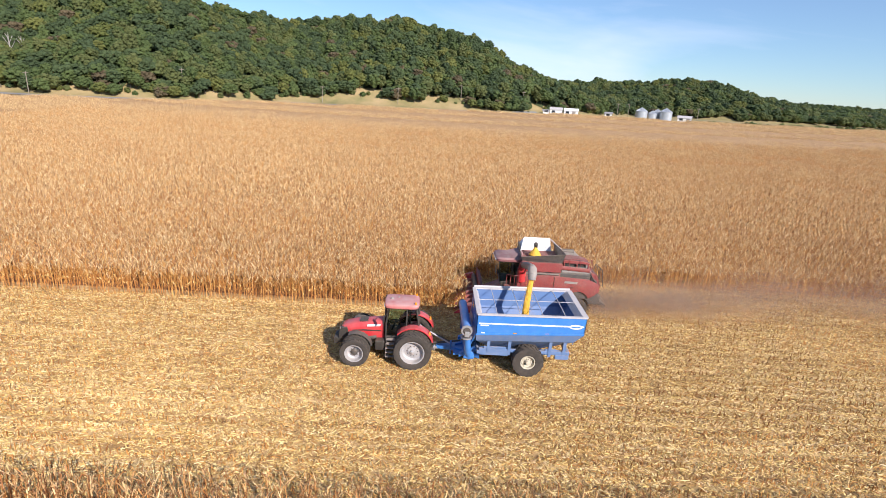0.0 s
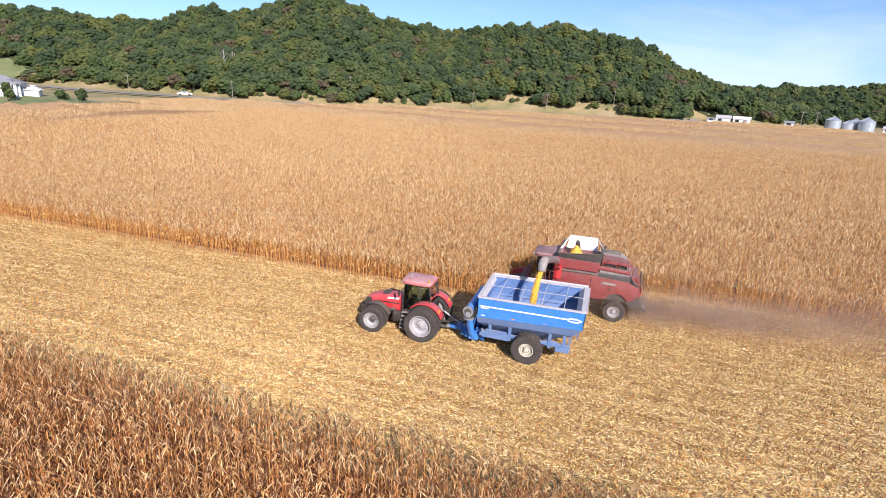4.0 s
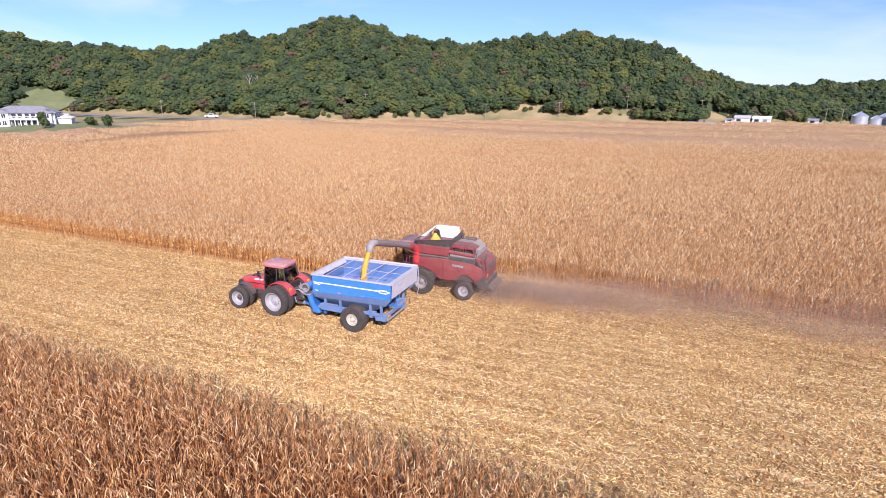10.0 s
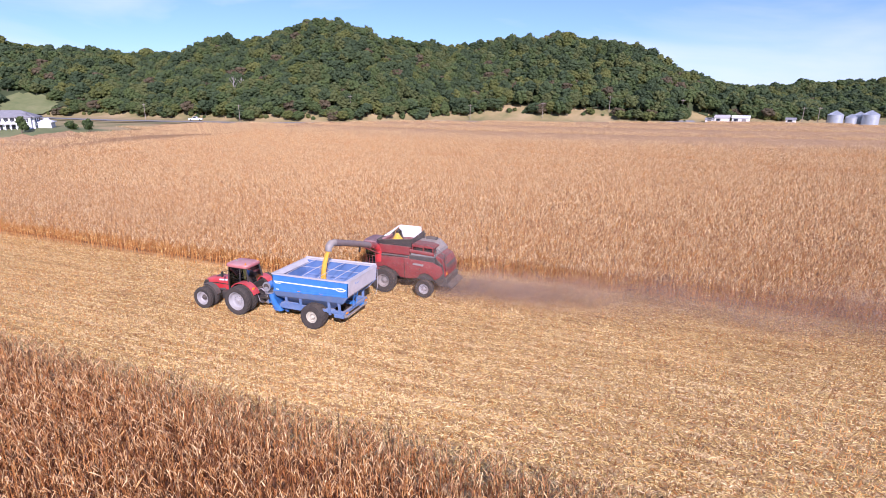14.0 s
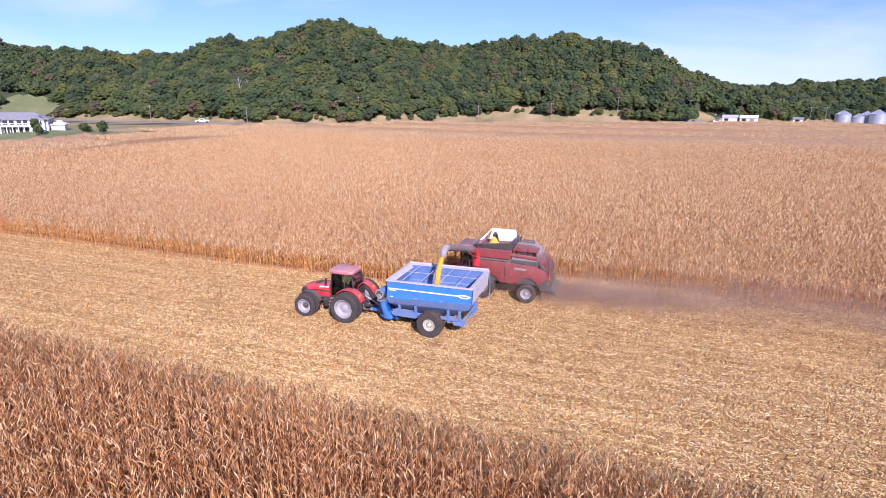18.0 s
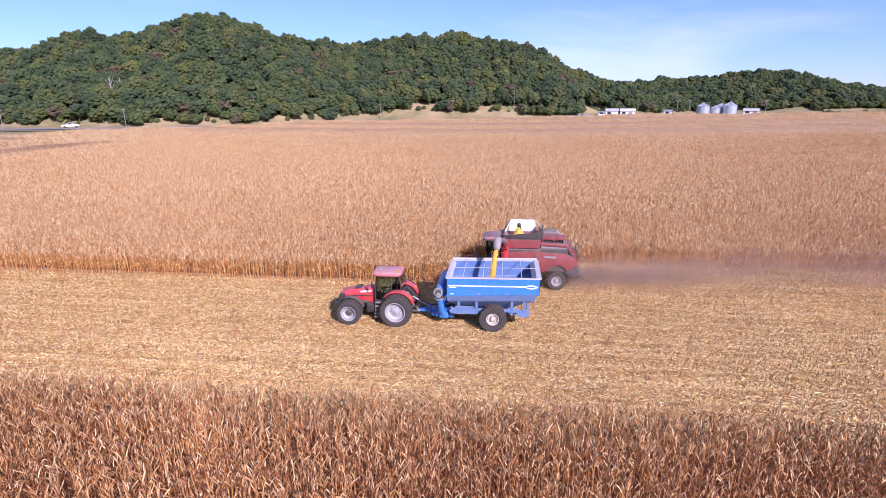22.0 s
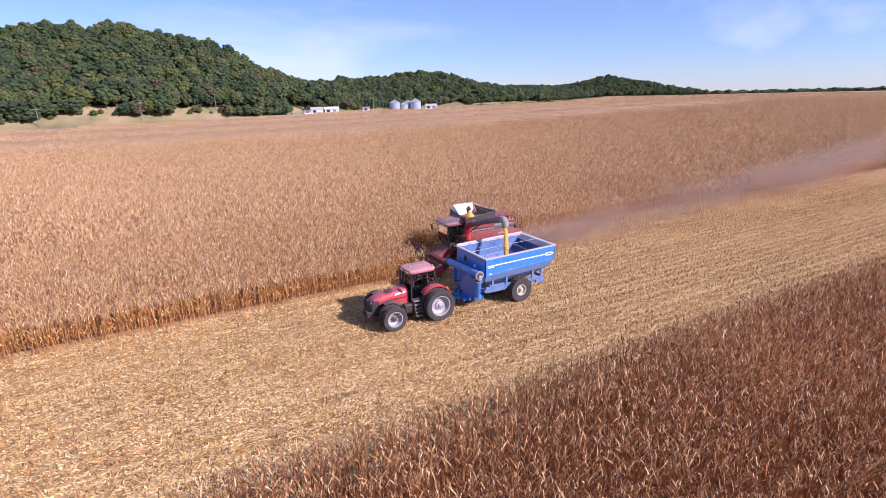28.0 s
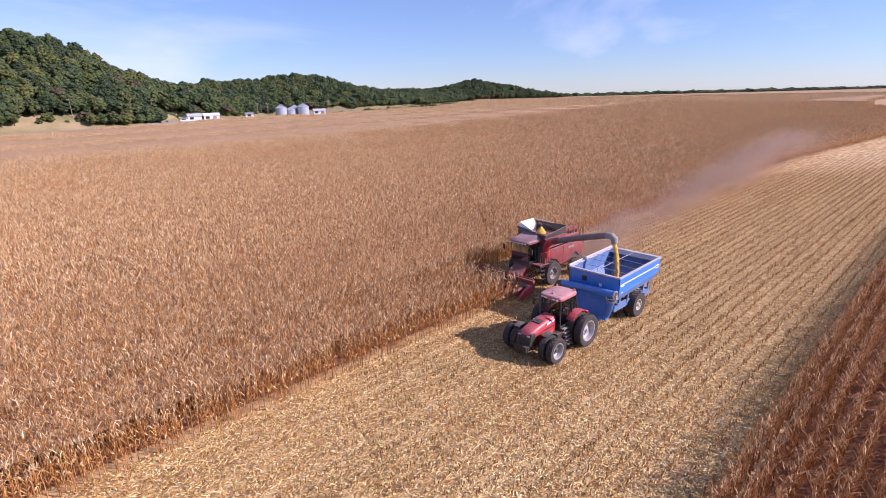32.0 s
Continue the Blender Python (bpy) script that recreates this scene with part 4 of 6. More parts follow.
    part("rear_window", loft([[(0.27, -0.68, 1.92), (0.27, 0.68, 1.92), (0.285, 0.68, 1.92), (0.285, -0.68, 1.92)], [(0.10, -0.62, 3.0), (0.10, 0.62, 3.0), (0.115, 0.62, 3.0), (0.115, -0.62, 3.0)]]), M["glass"], cab)
    part("seat", merge(box((-0.75, -0.26, 1.62), (-0.25, 0.26, 1.78), 0.05), box((-0.32, -0.25, 1.75), (-0.2, 0.25, 2.42), 0.05), box((-0.31, -0.12, 2.42), (-0.22, 0.12, 2.6), 0.03)), M["black"], T)
    part("steering_column", merge(tube([(-1.25, 0, 1.4), (-1.02, 0, 1.98)], 0.05, 8), lathe([(0.19, -0.02), (0.21, 0), (0.19, 0.02), (0.17, 0)], (-1.02, 0, 2.0), "z", 18)), M["black"], T)
    roof_rings = []
    for z, gx, gy in ((3.0, 0.0, 0.0), (3.06, 0.06, 0.07), (3.17, 0.08, 0.08), (3.25, 0.04, 0.04), (3.29, -0.06, -0.06)):
        ring = []
        for k in range(28):
            a = 2 * math.pi * k / 28
            c, s = math.cos(a), math.sin(a)
            e = 0.32
            ring.append((-0.69 + (0.86 + gx) * math.copysign(abs(c) ** e, c), (0.72 + gy) * math.copysign(abs(s) ** e, s), z))
        roof_rings.append(ring)
    roof = part("cab_roof", loft(roof_rings), M["roof_red"], T, "dusty sun-faded red cab roof", smooth=True)
    part("roof_antenna", lathe([(0.09, 0), (0.09, 0.05), (0.04, 0.09)], (-1.25, 0, 3.28), "z", 12), M["grey"], roof)
    part("radio_aerial", lathe([(0.06, 0), (0.03, 0.06)], (-0.9, 0.25, 3.28), "z", 10), M["grey"], roof)
    for s in (-1, 1):
        for y in (0.28, 0.52):
            part("work_lamp", box((-1.64, s * y - 0.08, 3.05), (-1.56, s * y + 0.08, 3.15), 0.02), M["lamp"], roof)
        part("beacon", lathe([(0.05, 0), (0.055, 0.1), (0.03, 0.13)], (0.05, s * 0.62, 3.27), "z", 10), M["amber"], roof)
        part("mirror_arm", tube([(-1.42, s * 0.72, 2.75), (-1.55, s * 1.15, 2.72)], 0.018, 6), M["black"], T)
        part("mirror", box((-1.60, s * 1.17 - 0.09, 2.38), (-1.54, s * 1.17 + 0.09, 2.78), 0.02), M["black"], T)
    part("exhaust_stack", tube([(-1.62, 0.62, 1.6), (-1.62, 0.64, 3.1), (-1.55, 0.66, 3.22)], 0.075, 12), M["dark"], T, smooth=True)
    steps = part("step_frame", merge(tube([(-1.42, -0.92, 1.35), (-1.45, -1.22, 0.42)], 0.025, 6), tube([(-0.98, -0.92, 1.35), (-1.0, -1.22, 0.42)], 0.025, 6)), M["dark"], T)
    for k in range(5):
        z = 0.45 + 0.21 * k
        part("step", box((-1.46, -1.30 + 0.075 * k, z), (-0.97, -1.08 + 0.075 * k, z + 0.035), 0.008), M["grey"], steps)
    part("fuel_tank", box((-2.05, -0.92, 0.62), (-1.52, -0.45, 1.2), 0.09), M["black"], T)
    part("fuel_tank", box((-2.05, 0.45, 0.62), (-1.1, 0.92, 1.2), 0.09), M["black"], T)
    part("drawbar", merge(box((0.3, -0.06, 0.44), (1.32, 0.06, 0.52), 0.01), box((0.5, -0.35, 0.5), (0.62, 0.35, 1.0), 0.03)), M["dark"], T)
    for s in (-1, 1):
        part("lift_arm", tube([(0.3, s * 0.35, 0.85), (0.95, s * 0.42, 0.62), (1.15, s * 0.42, 0.6)], 0.05, 8), M["dark"], T)
        part("lift_rod", tube([(0.5, s * 0.38, 1.55), (0.85, s * 0.42, 0.68)], 0.03, 8), M["steel"], T)
    for k in range(4):
        part("hydraulic_hose", tube([(0.45, -0.2 + 0.13 * k, 1.35), (0.9, -0.25 + 0.13 * k, 1.55 - 0.05 * k), (1.5, -0.2 + 0.1 * k, 1.15), (2.1, -0.25 + 0.1 * k, 0.85)], 0.02, 6), M["pale"] if k < 2 else M["black"], T)


build_tractor()


# ---- grain cart ----
def build_cart():
    C = thing("grain_cart", "blue grain cart with pale dusty rim, part filled with corn", "grain cart")
    X0, X1, W, ZT0, ZT1 = 3.24, 8.88, 1.84, 3.45, 3.55
    top = lambda x: ZT0 + (ZT1 - ZT0) * (x - X0) / (X1 - X0)  # noqa: E731
    t = 0.04
    for s in (-1, 1):
        lab = "blue ribbed side panel with a white stripe"
        poly_u = [(X0, 2.30), (X0, ZT0), (X1, ZT1), (X1 - 0.06, 2.56)]
        side = part("side_panel", prism(poly_u, s * W - (t if s > 0 else 0), s * W + (0 if s > 0 else t)), M["blue"], C, lab)
        # slope that turns in below the side
        lo = loft([[(X0, s * W, 2.30), (X1 - 0.06, s * W, 2.56), (X1 - 0.06, s * (W - t), 2.60), (X0, s * (W - t), 2.34)],
                   [(X0 + 0.05, s * 1.66, 1.90), (X1 - 0.5, s * 1.66, 2.06), (X1 - 0.5, s * 1.62, 2.10), (X0 + 0.05, s * 1.62, 1.94)],
                   [(X0 + 0.95, s * 0.5, 0.95), (X1 - 2.2, s * 0.5, 0.95), (X1 - 2.2, s * 0.46, 0.98), (X0 + 0.95, s * 0.46, 0.98)]])
        part("lower_side", lo, M["blue_dusty"], C, "dust-greyed lower hopper side")
        part("white_stripe", prism([(X0 + 0.12, 2.93), (X0 + 0.12, 3.0), (X1 - 0.15, 3.09), (X1 - 0.15, 3.01)], s * (W + 0.004), s * (W + 0.012)), M["white"], side)
        bm = lathe([(0.0005, 0), (0.30, 0), (0.30, 0.012), (0.0005, 0.012)], (0, 0, 0), "y", 28)
        for v in bm.verts:
            v.co = Vector((X1 - 0.55 + v.co.x * 1.15, s * (W + 0.013) + s * v.co.y, 3.03 + v.co.z * 0.42))
        oval = part("maker_badge", bm, M["white"], side)
        part("badge_shape", box((X1 - 0.78, s * (W + 0.028) - 0.004, 2.99), (X1 - 0.32, s * (W + 0.028) + 0.004, 3.07), 0.003), M["blue"], oval)
        part("model_bar", box((X0 + 0.2, s * (W + 0.008) - 0.004, 2.84), (X0 + 0.62, s * (W + 0.008) + 0.004, 2.90)), M["white"], side)
        for k in range(4):
            x = X0 + 0.25 + k * 1.65
            part("reflector", box((x, s * (W + 0.01) - 0.006, 2.42 + 0.05 * k), (x + 0.2, s * (W + 0.01) + 0.006, 2.47 + 0.05 * k)), M["amber"] if k else M["white"], side)
        part("crease_rail", prism([(X0, 2.30), (X0, 2.38), (X1 - 0.06, 2.65), (X1 - 0.06, 2.57)], s * (W + 0.0) - 0.02, s * (W + 0.0) + 0.035), M["blue"], side)
        # pale top lip with inner liner
        part("top_lip", loft([[(X0, s * (W + 0.05), ZT0 - 0.03), (X0, s * (W + 0.05), ZT0 + 0.05), (X0, s * (W - 0.09), ZT0 + 0.05), (X0, s * (W - 0.09), ZT0 - 0.03)],
                              [(X1, s * (W + 0.05), ZT1 - 0.03), (X1, s * (W + 0.05), ZT1 + 0.05), (X1, s * (W - 0.09), ZT1 + 0.05), (X1, s * (W - 0.09), ZT1 - 0.03)]]), M["pale"], C)
        part("side_liner", loft([[(X0 + 0.05, s * (W - 0.06), ZT0), (X1 - 0.05, s * (W - 0.06), ZT1)], [(X0 + 0.05, s * (W - 0.09), 2.4), (X1 - 0.1, s * (W - 0.09), 2.62)], [(X0 + 0.3, s * 1.46, 2.08), (X1 - 0.66, s * 1.46, 2.2)],
                                 [(X0 + 1.0, s * 0.42, 1.0), (X1 - 2.2, s * 0.42, 1.0)]], closed=False, cap=False), M["blue_in"], C)
    # end walls lean outward to the rim
    part("front_wall", loft([[(X0, -W, ZT0), (X0, W, ZT0), (X0 + t, W, ZT0), (X0 + t, -W, ZT0)], [(X0, -W, 2.35), (X0, W, 2.35), (X0 + t, W, 2.35), (X0 + t, -W, 2.35)],
                             [(X0 + 0.25, -1.52, 2.02), (X0 + 0.25, 1.52, 2.02), (X0 + 0.29, 1.52, 2.02), (X0 + 0.29, -1.52, 2.02)], [(X0 + 0.95, -0.5, 0.95), (X0 + 0.95, 0.5, 0.95), (X0 + 0.99, 0.5, 0.95), (X0 + 0.99, -0.5, 0.95)]]), M["blue"], C, "dark blue front wall")
    # the rear wall takes the lips' pale steel instead of the cart's blue
    part("rear_wall", loft([[(X1, -W, ZT1), (X1, W, ZT1), (X1 - t, W, ZT1), (X1 - t, -W, ZT1)], [(X1 - 0.06, -W, 2.62), (X1 - 0.06, W, 2.62), (X1 - 0.1, W, 2.62), (X1 - 0.1, -W, 2.62)],
                            [(X1 - 0.62, -1.52, 2.14), (X1 - 0.62, 1.52, 2.14), (X1 - 0.66, 1.52, 2.14), (X1 - 0.66, -1.52, 2.14)], [(X1 - 2.2, -0.5, 0.95), (X1 - 2.2, 0.5, 0.95), (X1 - 2.24, 0.5, 0.95), (X1 - 2.24, -0.5, 0.95)]]), M["pale"], C, "pale grey rear wall")
    for x, z, n in ((X0, ZT0, "front_lip"), (X1, ZT1, "rear_lip")):
        d = 0.30 if x == X0 else -0.5
        part(n, prism([(x - 0.04 * (1 if d > 0 else -1), z - 0.03), (x - 0.04 * (1 if d > 0 else -1), z + 0.052), (x + d * 0.5, z + 0.052), (x + d, z - 0.2), (x + d * 0.95, z - 0.24), (x + d * 0.4, z - 0.03)], -W + 0.02, W - 0.02), M["pale"], C)
    part("front_liner", loft([[(X0 + 0.06, -W + 0.06, ZT0 - 0.05), (X0 + 0.06, W - 0.06, ZT0 - 0.05)], [(X0 + 0.08, -W + 0.08, 2.4), (X0 + 0.08, W - 0.08, 2.4)], [(X0 + 0.32, -1.5, 2.07), (X0 + 0.32, 1.5, 2.07)], [(X0 + 1.0, -0.45, 1.0), (X0 + 1.0, 0.45, 1.0)]], closed=False, cap=False), M["blue_in"], C)
    part("rear_liner", loft([[(X1 - 0.06, -W + 0.06, ZT1 - 0.05), (X1 - 0.06, W - 0.06, ZT1 - 0.05)], [(X1 - 0.12, -W + 0.08, 2.66), (X1 - 0.12, W - 0.08, 2.66)], [(X1 - 0.68, -1.5, 2.2), (X1 - 0.68, 1.5, 2.2)], [(X1 - 2.25, -0.45, 1.0), (X1 - 2.25, 0.45, 1.0)]], closed=False, cap=False), M["blue_in"], C)
    # tarp bows and ridge cable
    for x in (4.25, 5.45, 6.6, 7.75):
        z = top(x) + 0.03
        part("tarp_bow", tube([(x, -W + 0.03, z), (x, -0.9, z + 0.04), (x, 0, z + 0.05), (x, 0.9, z + 0.04), (x, W - 0.03, z)], 0.02, 6), M["pale"], C)
    part("ridge_rod", tube([(X0 + 0.1, 0, ZT0 + 0.06), (5.5, 0, ZT0 + 0.12), (X1 - 0.1, 0, ZT1 + 0.06)], 0.016, 6), M["pale"], C)
    part("tarp_roll", tube([(X0 + 0.05, W + 0.07, ZT0 + 0.09), (X1 - 0.05, W + 0.07, ZT1 + 0.09)], 0.065, 10), M["pale"], C, "rolled pale tarpaulin", smooth=True)
    part("tarp_crank", tube([(X1 + 0.05, W - 0.02, ZT1 + 0.05), (X1 + 0.12, W - 0.1, 2.2), (X1 + 0.02, W - 0.25, 1.6)], 0.022, 6), M["steel"], C)
    part("rear_ladder", merge(*[tube([(X1 - 0.02, y, 3.3), (X1 - 0.3, y, 1.55)], 0.02, 6) for y in (-0.9, -0.5)], *[tube([(X1 - 0.03 - 0.16 * (3.2 - z), -0.9, z), (X1 - 0.03 - 0.16 * (3.2 - z), -0.5, z)], 0.016, 6) for z in (1.7, 2.0, 2.3, 2.6, 2.9, 3.2)]), M["blue"], C)
    # frame and running gear
    for s in (-1, 1):
        part("frame_rail", merge(box((3.3, s * 0.95 - 0.09, 0.92), (8.3, s * 0.95 + 0.09, 1.16), 0.02), prism([(2.5, 0.55), (2.5, 0.78), (3.35, 1.16), (3.35, 0.92)], s * 0.95 - 0.09, s * 0.95 + 0.09)), M["blue"], C)
        part("outer_rail", merge(box((3.5, s * 1.45 - 0.06, 1.22), (8.15, s * 1.45 + 0.06, 1.40), 0.02), box((7.55, s * 1.45 - 0.08, 0.95), (8.25, s * 1.45 + 0.05, 1.2), 0.02)), M["blue_dusty"], C)
        part("frame_box", merge(box((3.55, s * 1.43 - 0.07, 1.0), (5.05, s * 1.43 + 0.05, 1.24), 0.02), box((3.75, s * 1.5 - 0.05, 1.42), (4.9, s * 1.5 + 0.04, 1.52), 0.01)), M["blue_dusty"], C)
        part("frame_box", box((7.0, s * 1.43 - 0.07, 1.18), (7.6, s * 1.43 + 0.05, 1.5), 0.02), M["blue_dusty"], C)
        for x in (3.9, 5.0, 7.15, 7.9):
            part("upright", loft([[(x, s * 1.50, 1.05), (x + 0.16, s * 1.50, 1.05), (x + 0.16, s * 1.40, 1.05), (x, s * 1.40, 1.05)], [(x, s * 1.62, 2.15), (x + 0.16, s * 1.62, 2.17), (x + 0.16, s * 1.54, 2.17), (x, s * 1.54, 2.15)]]), M["blue_dusty"], C)
        tyre(C, "flotation_wheel", (6.08, s * 1.52, 0.86), 0.86, 0.80, 0.36, 18, M["cream"], 0.25, 10, s, 0.05)
    part("axle", box((5.96, -1.3, 0.74), (6.2, 1.3, 0.98), 0.03), M["blue"], C)
    part("cross_beam", box((8.15, -1.5, 1.2), (8.3, 1.5, 1.4), 0.02), M["blue_dusty"], C)
    part("cross_beam", box((3.4, -1.5, 1.05), (3.6, 1.5, 1.25), 0.02), M["blue_dusty"], C)
    part("rear_bumper", merge(box((8.2, -1.35, 0.98), (8.32, -1.2, 1.3)), box((8.2, 1.2, 0.98), (8.32, 1.35, 1.3)), box((8.26, -1.4, 0.95), (8.36, 1.4, 1.05), 0.01)), M["grey"], C)
    for s in (-1, 1):
        part("tail_lamp", box((8.33, s * 1.2 - 0.1, 1.2), (8.38, s * 1.2 + 0.1, 1.32), 0.01), M["amber"], C)
    part("tongue", merge(prism([(1.28, -0.08), (1.28, 0.08), (2.3, 0.30), (3.6, 1.04), (3.6, 0.86), (2.3, 0.12), (2.3, -0.12), (3.6, -0.86), (3.6, -1.04), (2.3, -0.30)], 0.50, 0.72, "z"), box((2.2, -0.8, 0.52), (3.5, 0.8, 0.62), 0.02)), M["blue"], C)
    part("hitch", merge(box((1.08, -0.09, 0.46), (1.36, 0.09, 0.6), 0.02), lathe([(0.04, -0.14), (0.04, 0.16)], (1.18, 0, 0.5), "z", 10)), M["steel"], C)
    part("jack", tube([(2.05, -0.34, 0.35), (2.05, -0.34, 1.15)], 0.05, 8), M["blue"], C)
    part("drive_shaft", tube([(0.55, 0.0, 0.72), (1.6, 0.05, 0.82), (2.6, 0.1, 0.95)], 0.06, 10), M["black"], C)
    # folding unloading auger on the front
    part("lower_auger", tube([(3.05, -1.05, 0.62), (2.90, -1.40, 1.2), (2.82, -1.60, 2.02)], 0.19, 18), M["blue"], C, smooth=True)
    part("auger_flange", lathe([(0.30, -0.03), (0.30, 0.03)], (2.78, -1.64, 2.05), "z", 20), M["steel"], C, smooth=True)
    part("auger_flange", lathe([(0.29, -0.05), (0.29, 0.03), (0.2, 0.05)], (2.76, -1.85, 2.52), "y", 20), M["steel"], C, smooth=True)
    part("flange_bore", lathe([(0.21, 0), (0.21, 0.02)], (2.78, -1.64, 2.085), "z", 18), M["dark"], C)
    part("flange_bore", lathe([(0.20, 0), (0.20, -0.02)], (2.76, -1.91, 2.52), "y", 18), M["dark"], C)
    part("folded_auger", tube([(2.76, -1.82, 2.52), (2.74, 0.2, 2.46), (2.72, 2.0, 2.38)], 0.24, 18), M["blue"], C, "dark blue folded unloading auger", smooth=True)
    part("auger_spout", tube([(2.72, 1.95, 2.38), (2.70, 2.25, 2.3), (2.68, 2.42, 2.02)], [0.24, 0.25, 0.22], 14), M["black"], C, smooth=True)
    part("auger_cradle", merge(box((2.62, 1.2, 1.2), (2.86, 1.34, 2.2), 0.02), box((2.62, 1.2, 1.1), (3.6, 1.34, 1.25), 0.02)), M["blue"], C)
    part("hinge_ram", tube([(2.95, -1.3, 1.6), (2.9, -1.1, 2.42)], 0.04, 8), M["steel"], C)
    part("hinge_plate", box((2.66, -1.98, 2.2), (2.9, -1.86, 2.5), 0.02), M["steel"], C)
    part("front_hopper", loft([[(3.22, -1.8, 2.34), (3.22, 1.8, 2.34), (3.26, 1.8, 2.34), (3.26, -1.8, 2.34)], [(3.05, -1.62, 1.75), (3.05, 1.45, 1.75), (3.09, 1.45, 1.75), (3.09, -1.62, 1.75)], [(2.72, -1.25, 0.62), (2.72, 0.35, 0.62), (2.76, 0.35, 0.62), (2.76, -1.25, 0.62)]]), M["blue"], C, "dark blue sloping front hopper sheet")
    part("gearbox", box((2.75, -1.28, 0.58), (3.3, -0.8, 0.98), 0.06), M["blue"], C)
    part("front_step", merge(*[box((2.98, -0.55, 0.95 + 0.32 * k), (3.1, -0.2, 0.99 + 0.32 * k)) for k in range(5)], tube([(3.05, -0.55, 0.9), (3.2, -0.55, 2.5)], 0.02, 6), tube([(3.05, -0.2, 0.9), (3.2, -0.2, 2.5)], 0.02, 6)), M["blue"], C)
    part("sight_window", box((X0 - 0.02, 0.5, 2.75), (X0 + 0.01, 0.85, 3.1), 0.01), M["window"], C)
    part("placard", box((X0 - 0.015, -0.62, 2.62), (X0 + 0.005, -0.42, 2.82)), M["white"], C)
    return C


build_cart()


# ---- corn in the cart and falling from the spout ----
def grain_heap(name, label, cx, cy, rx, ry, z0, h, seed, lean=0.0):
    rng = random.Random(seed)
    rings = []
    for k in range(9):
        s = k / 8
        ring = []
        for j in range(28):
            a = 2 * math.pi * j / 28
            rr = (1 - s) * (1 + 0.06 * noise.noise((math.cos(a) * 2, math.sin(a) * 2, seed + s)))
            ring.append((cx + rx * rr * math.cos(a) + lean * s, cy + ry * rr * math.sin(a), z0 + h * (s - 0.15 * s * s) + 0.02 * rng.uniform(-1, 1)))
        rings.append(ring)
    ob = part(name, loft(rings, cap=False), M["grain"], None, smooth=True)
    return tagged(ob, label, "grain")


grain_heap("grain_heap", "heap of yellow corn lying in the grain cart", 5.75, 0.0, 1.9, 1.15, 1.75, 0.85, 3)


def grain_stream():
    rng = random.Random(5)
    buf = ([], [], [])
    a, b = Vector((6.22, 0.30, 4.80)), Vector((5.98, -0.10, 2.35))
    rings = []
    for k in range(22):
        s = k / 21
        c = a.lerp(b, s) + Vector((-0.16 * math.sin(s * 1.7) * (1 - s), -0.32 * math.sin(s * 2.2) * (1 - s) - 0.1 * s, 0))
        w = 0.13 + 0.07 * s
        rings.append([c + Vector((w * math.cos(t) * (1 + 0.25 * noise.noise((k * 0.6, t, 1))), 0.8 * w * math.sin(t) * (1 + 0.25 * noise.noise((k * 0.6, t, 7))), 0.05 * noise.noise((k, t * 2, 3)))) for t in np.linspace(0, 2 * math.pi, 13)[:-1]])
        for _ in range(70):
            q = c + Vector((rng.gauss(0, w * 0.75), rng.gauss(0, w * 0.6), rng.uniform(-0.09, 0.09)))
            d = 0.014
            add(buf, [q + Vector(v) * d for v in ((1, 0, 0), (-0.6, 0.9, 0), (-0.6, -0.9, 0), (0, 0, 1.3))], [(0, 1, 2), (0, 1, 3), (1, 2, 3), (2, 0, 3)], 0)
    bm = loft(rings)
    me = mesh_of("tmp", buf[0], buf[1], [])
    bm.from_mesh(me)
    ob = part("grain_stream", bm, M["grain"], None)
    tagged(ob, "golden stream of corn falling from the auger spout", "grain", kind="stuff")


grain_stream()


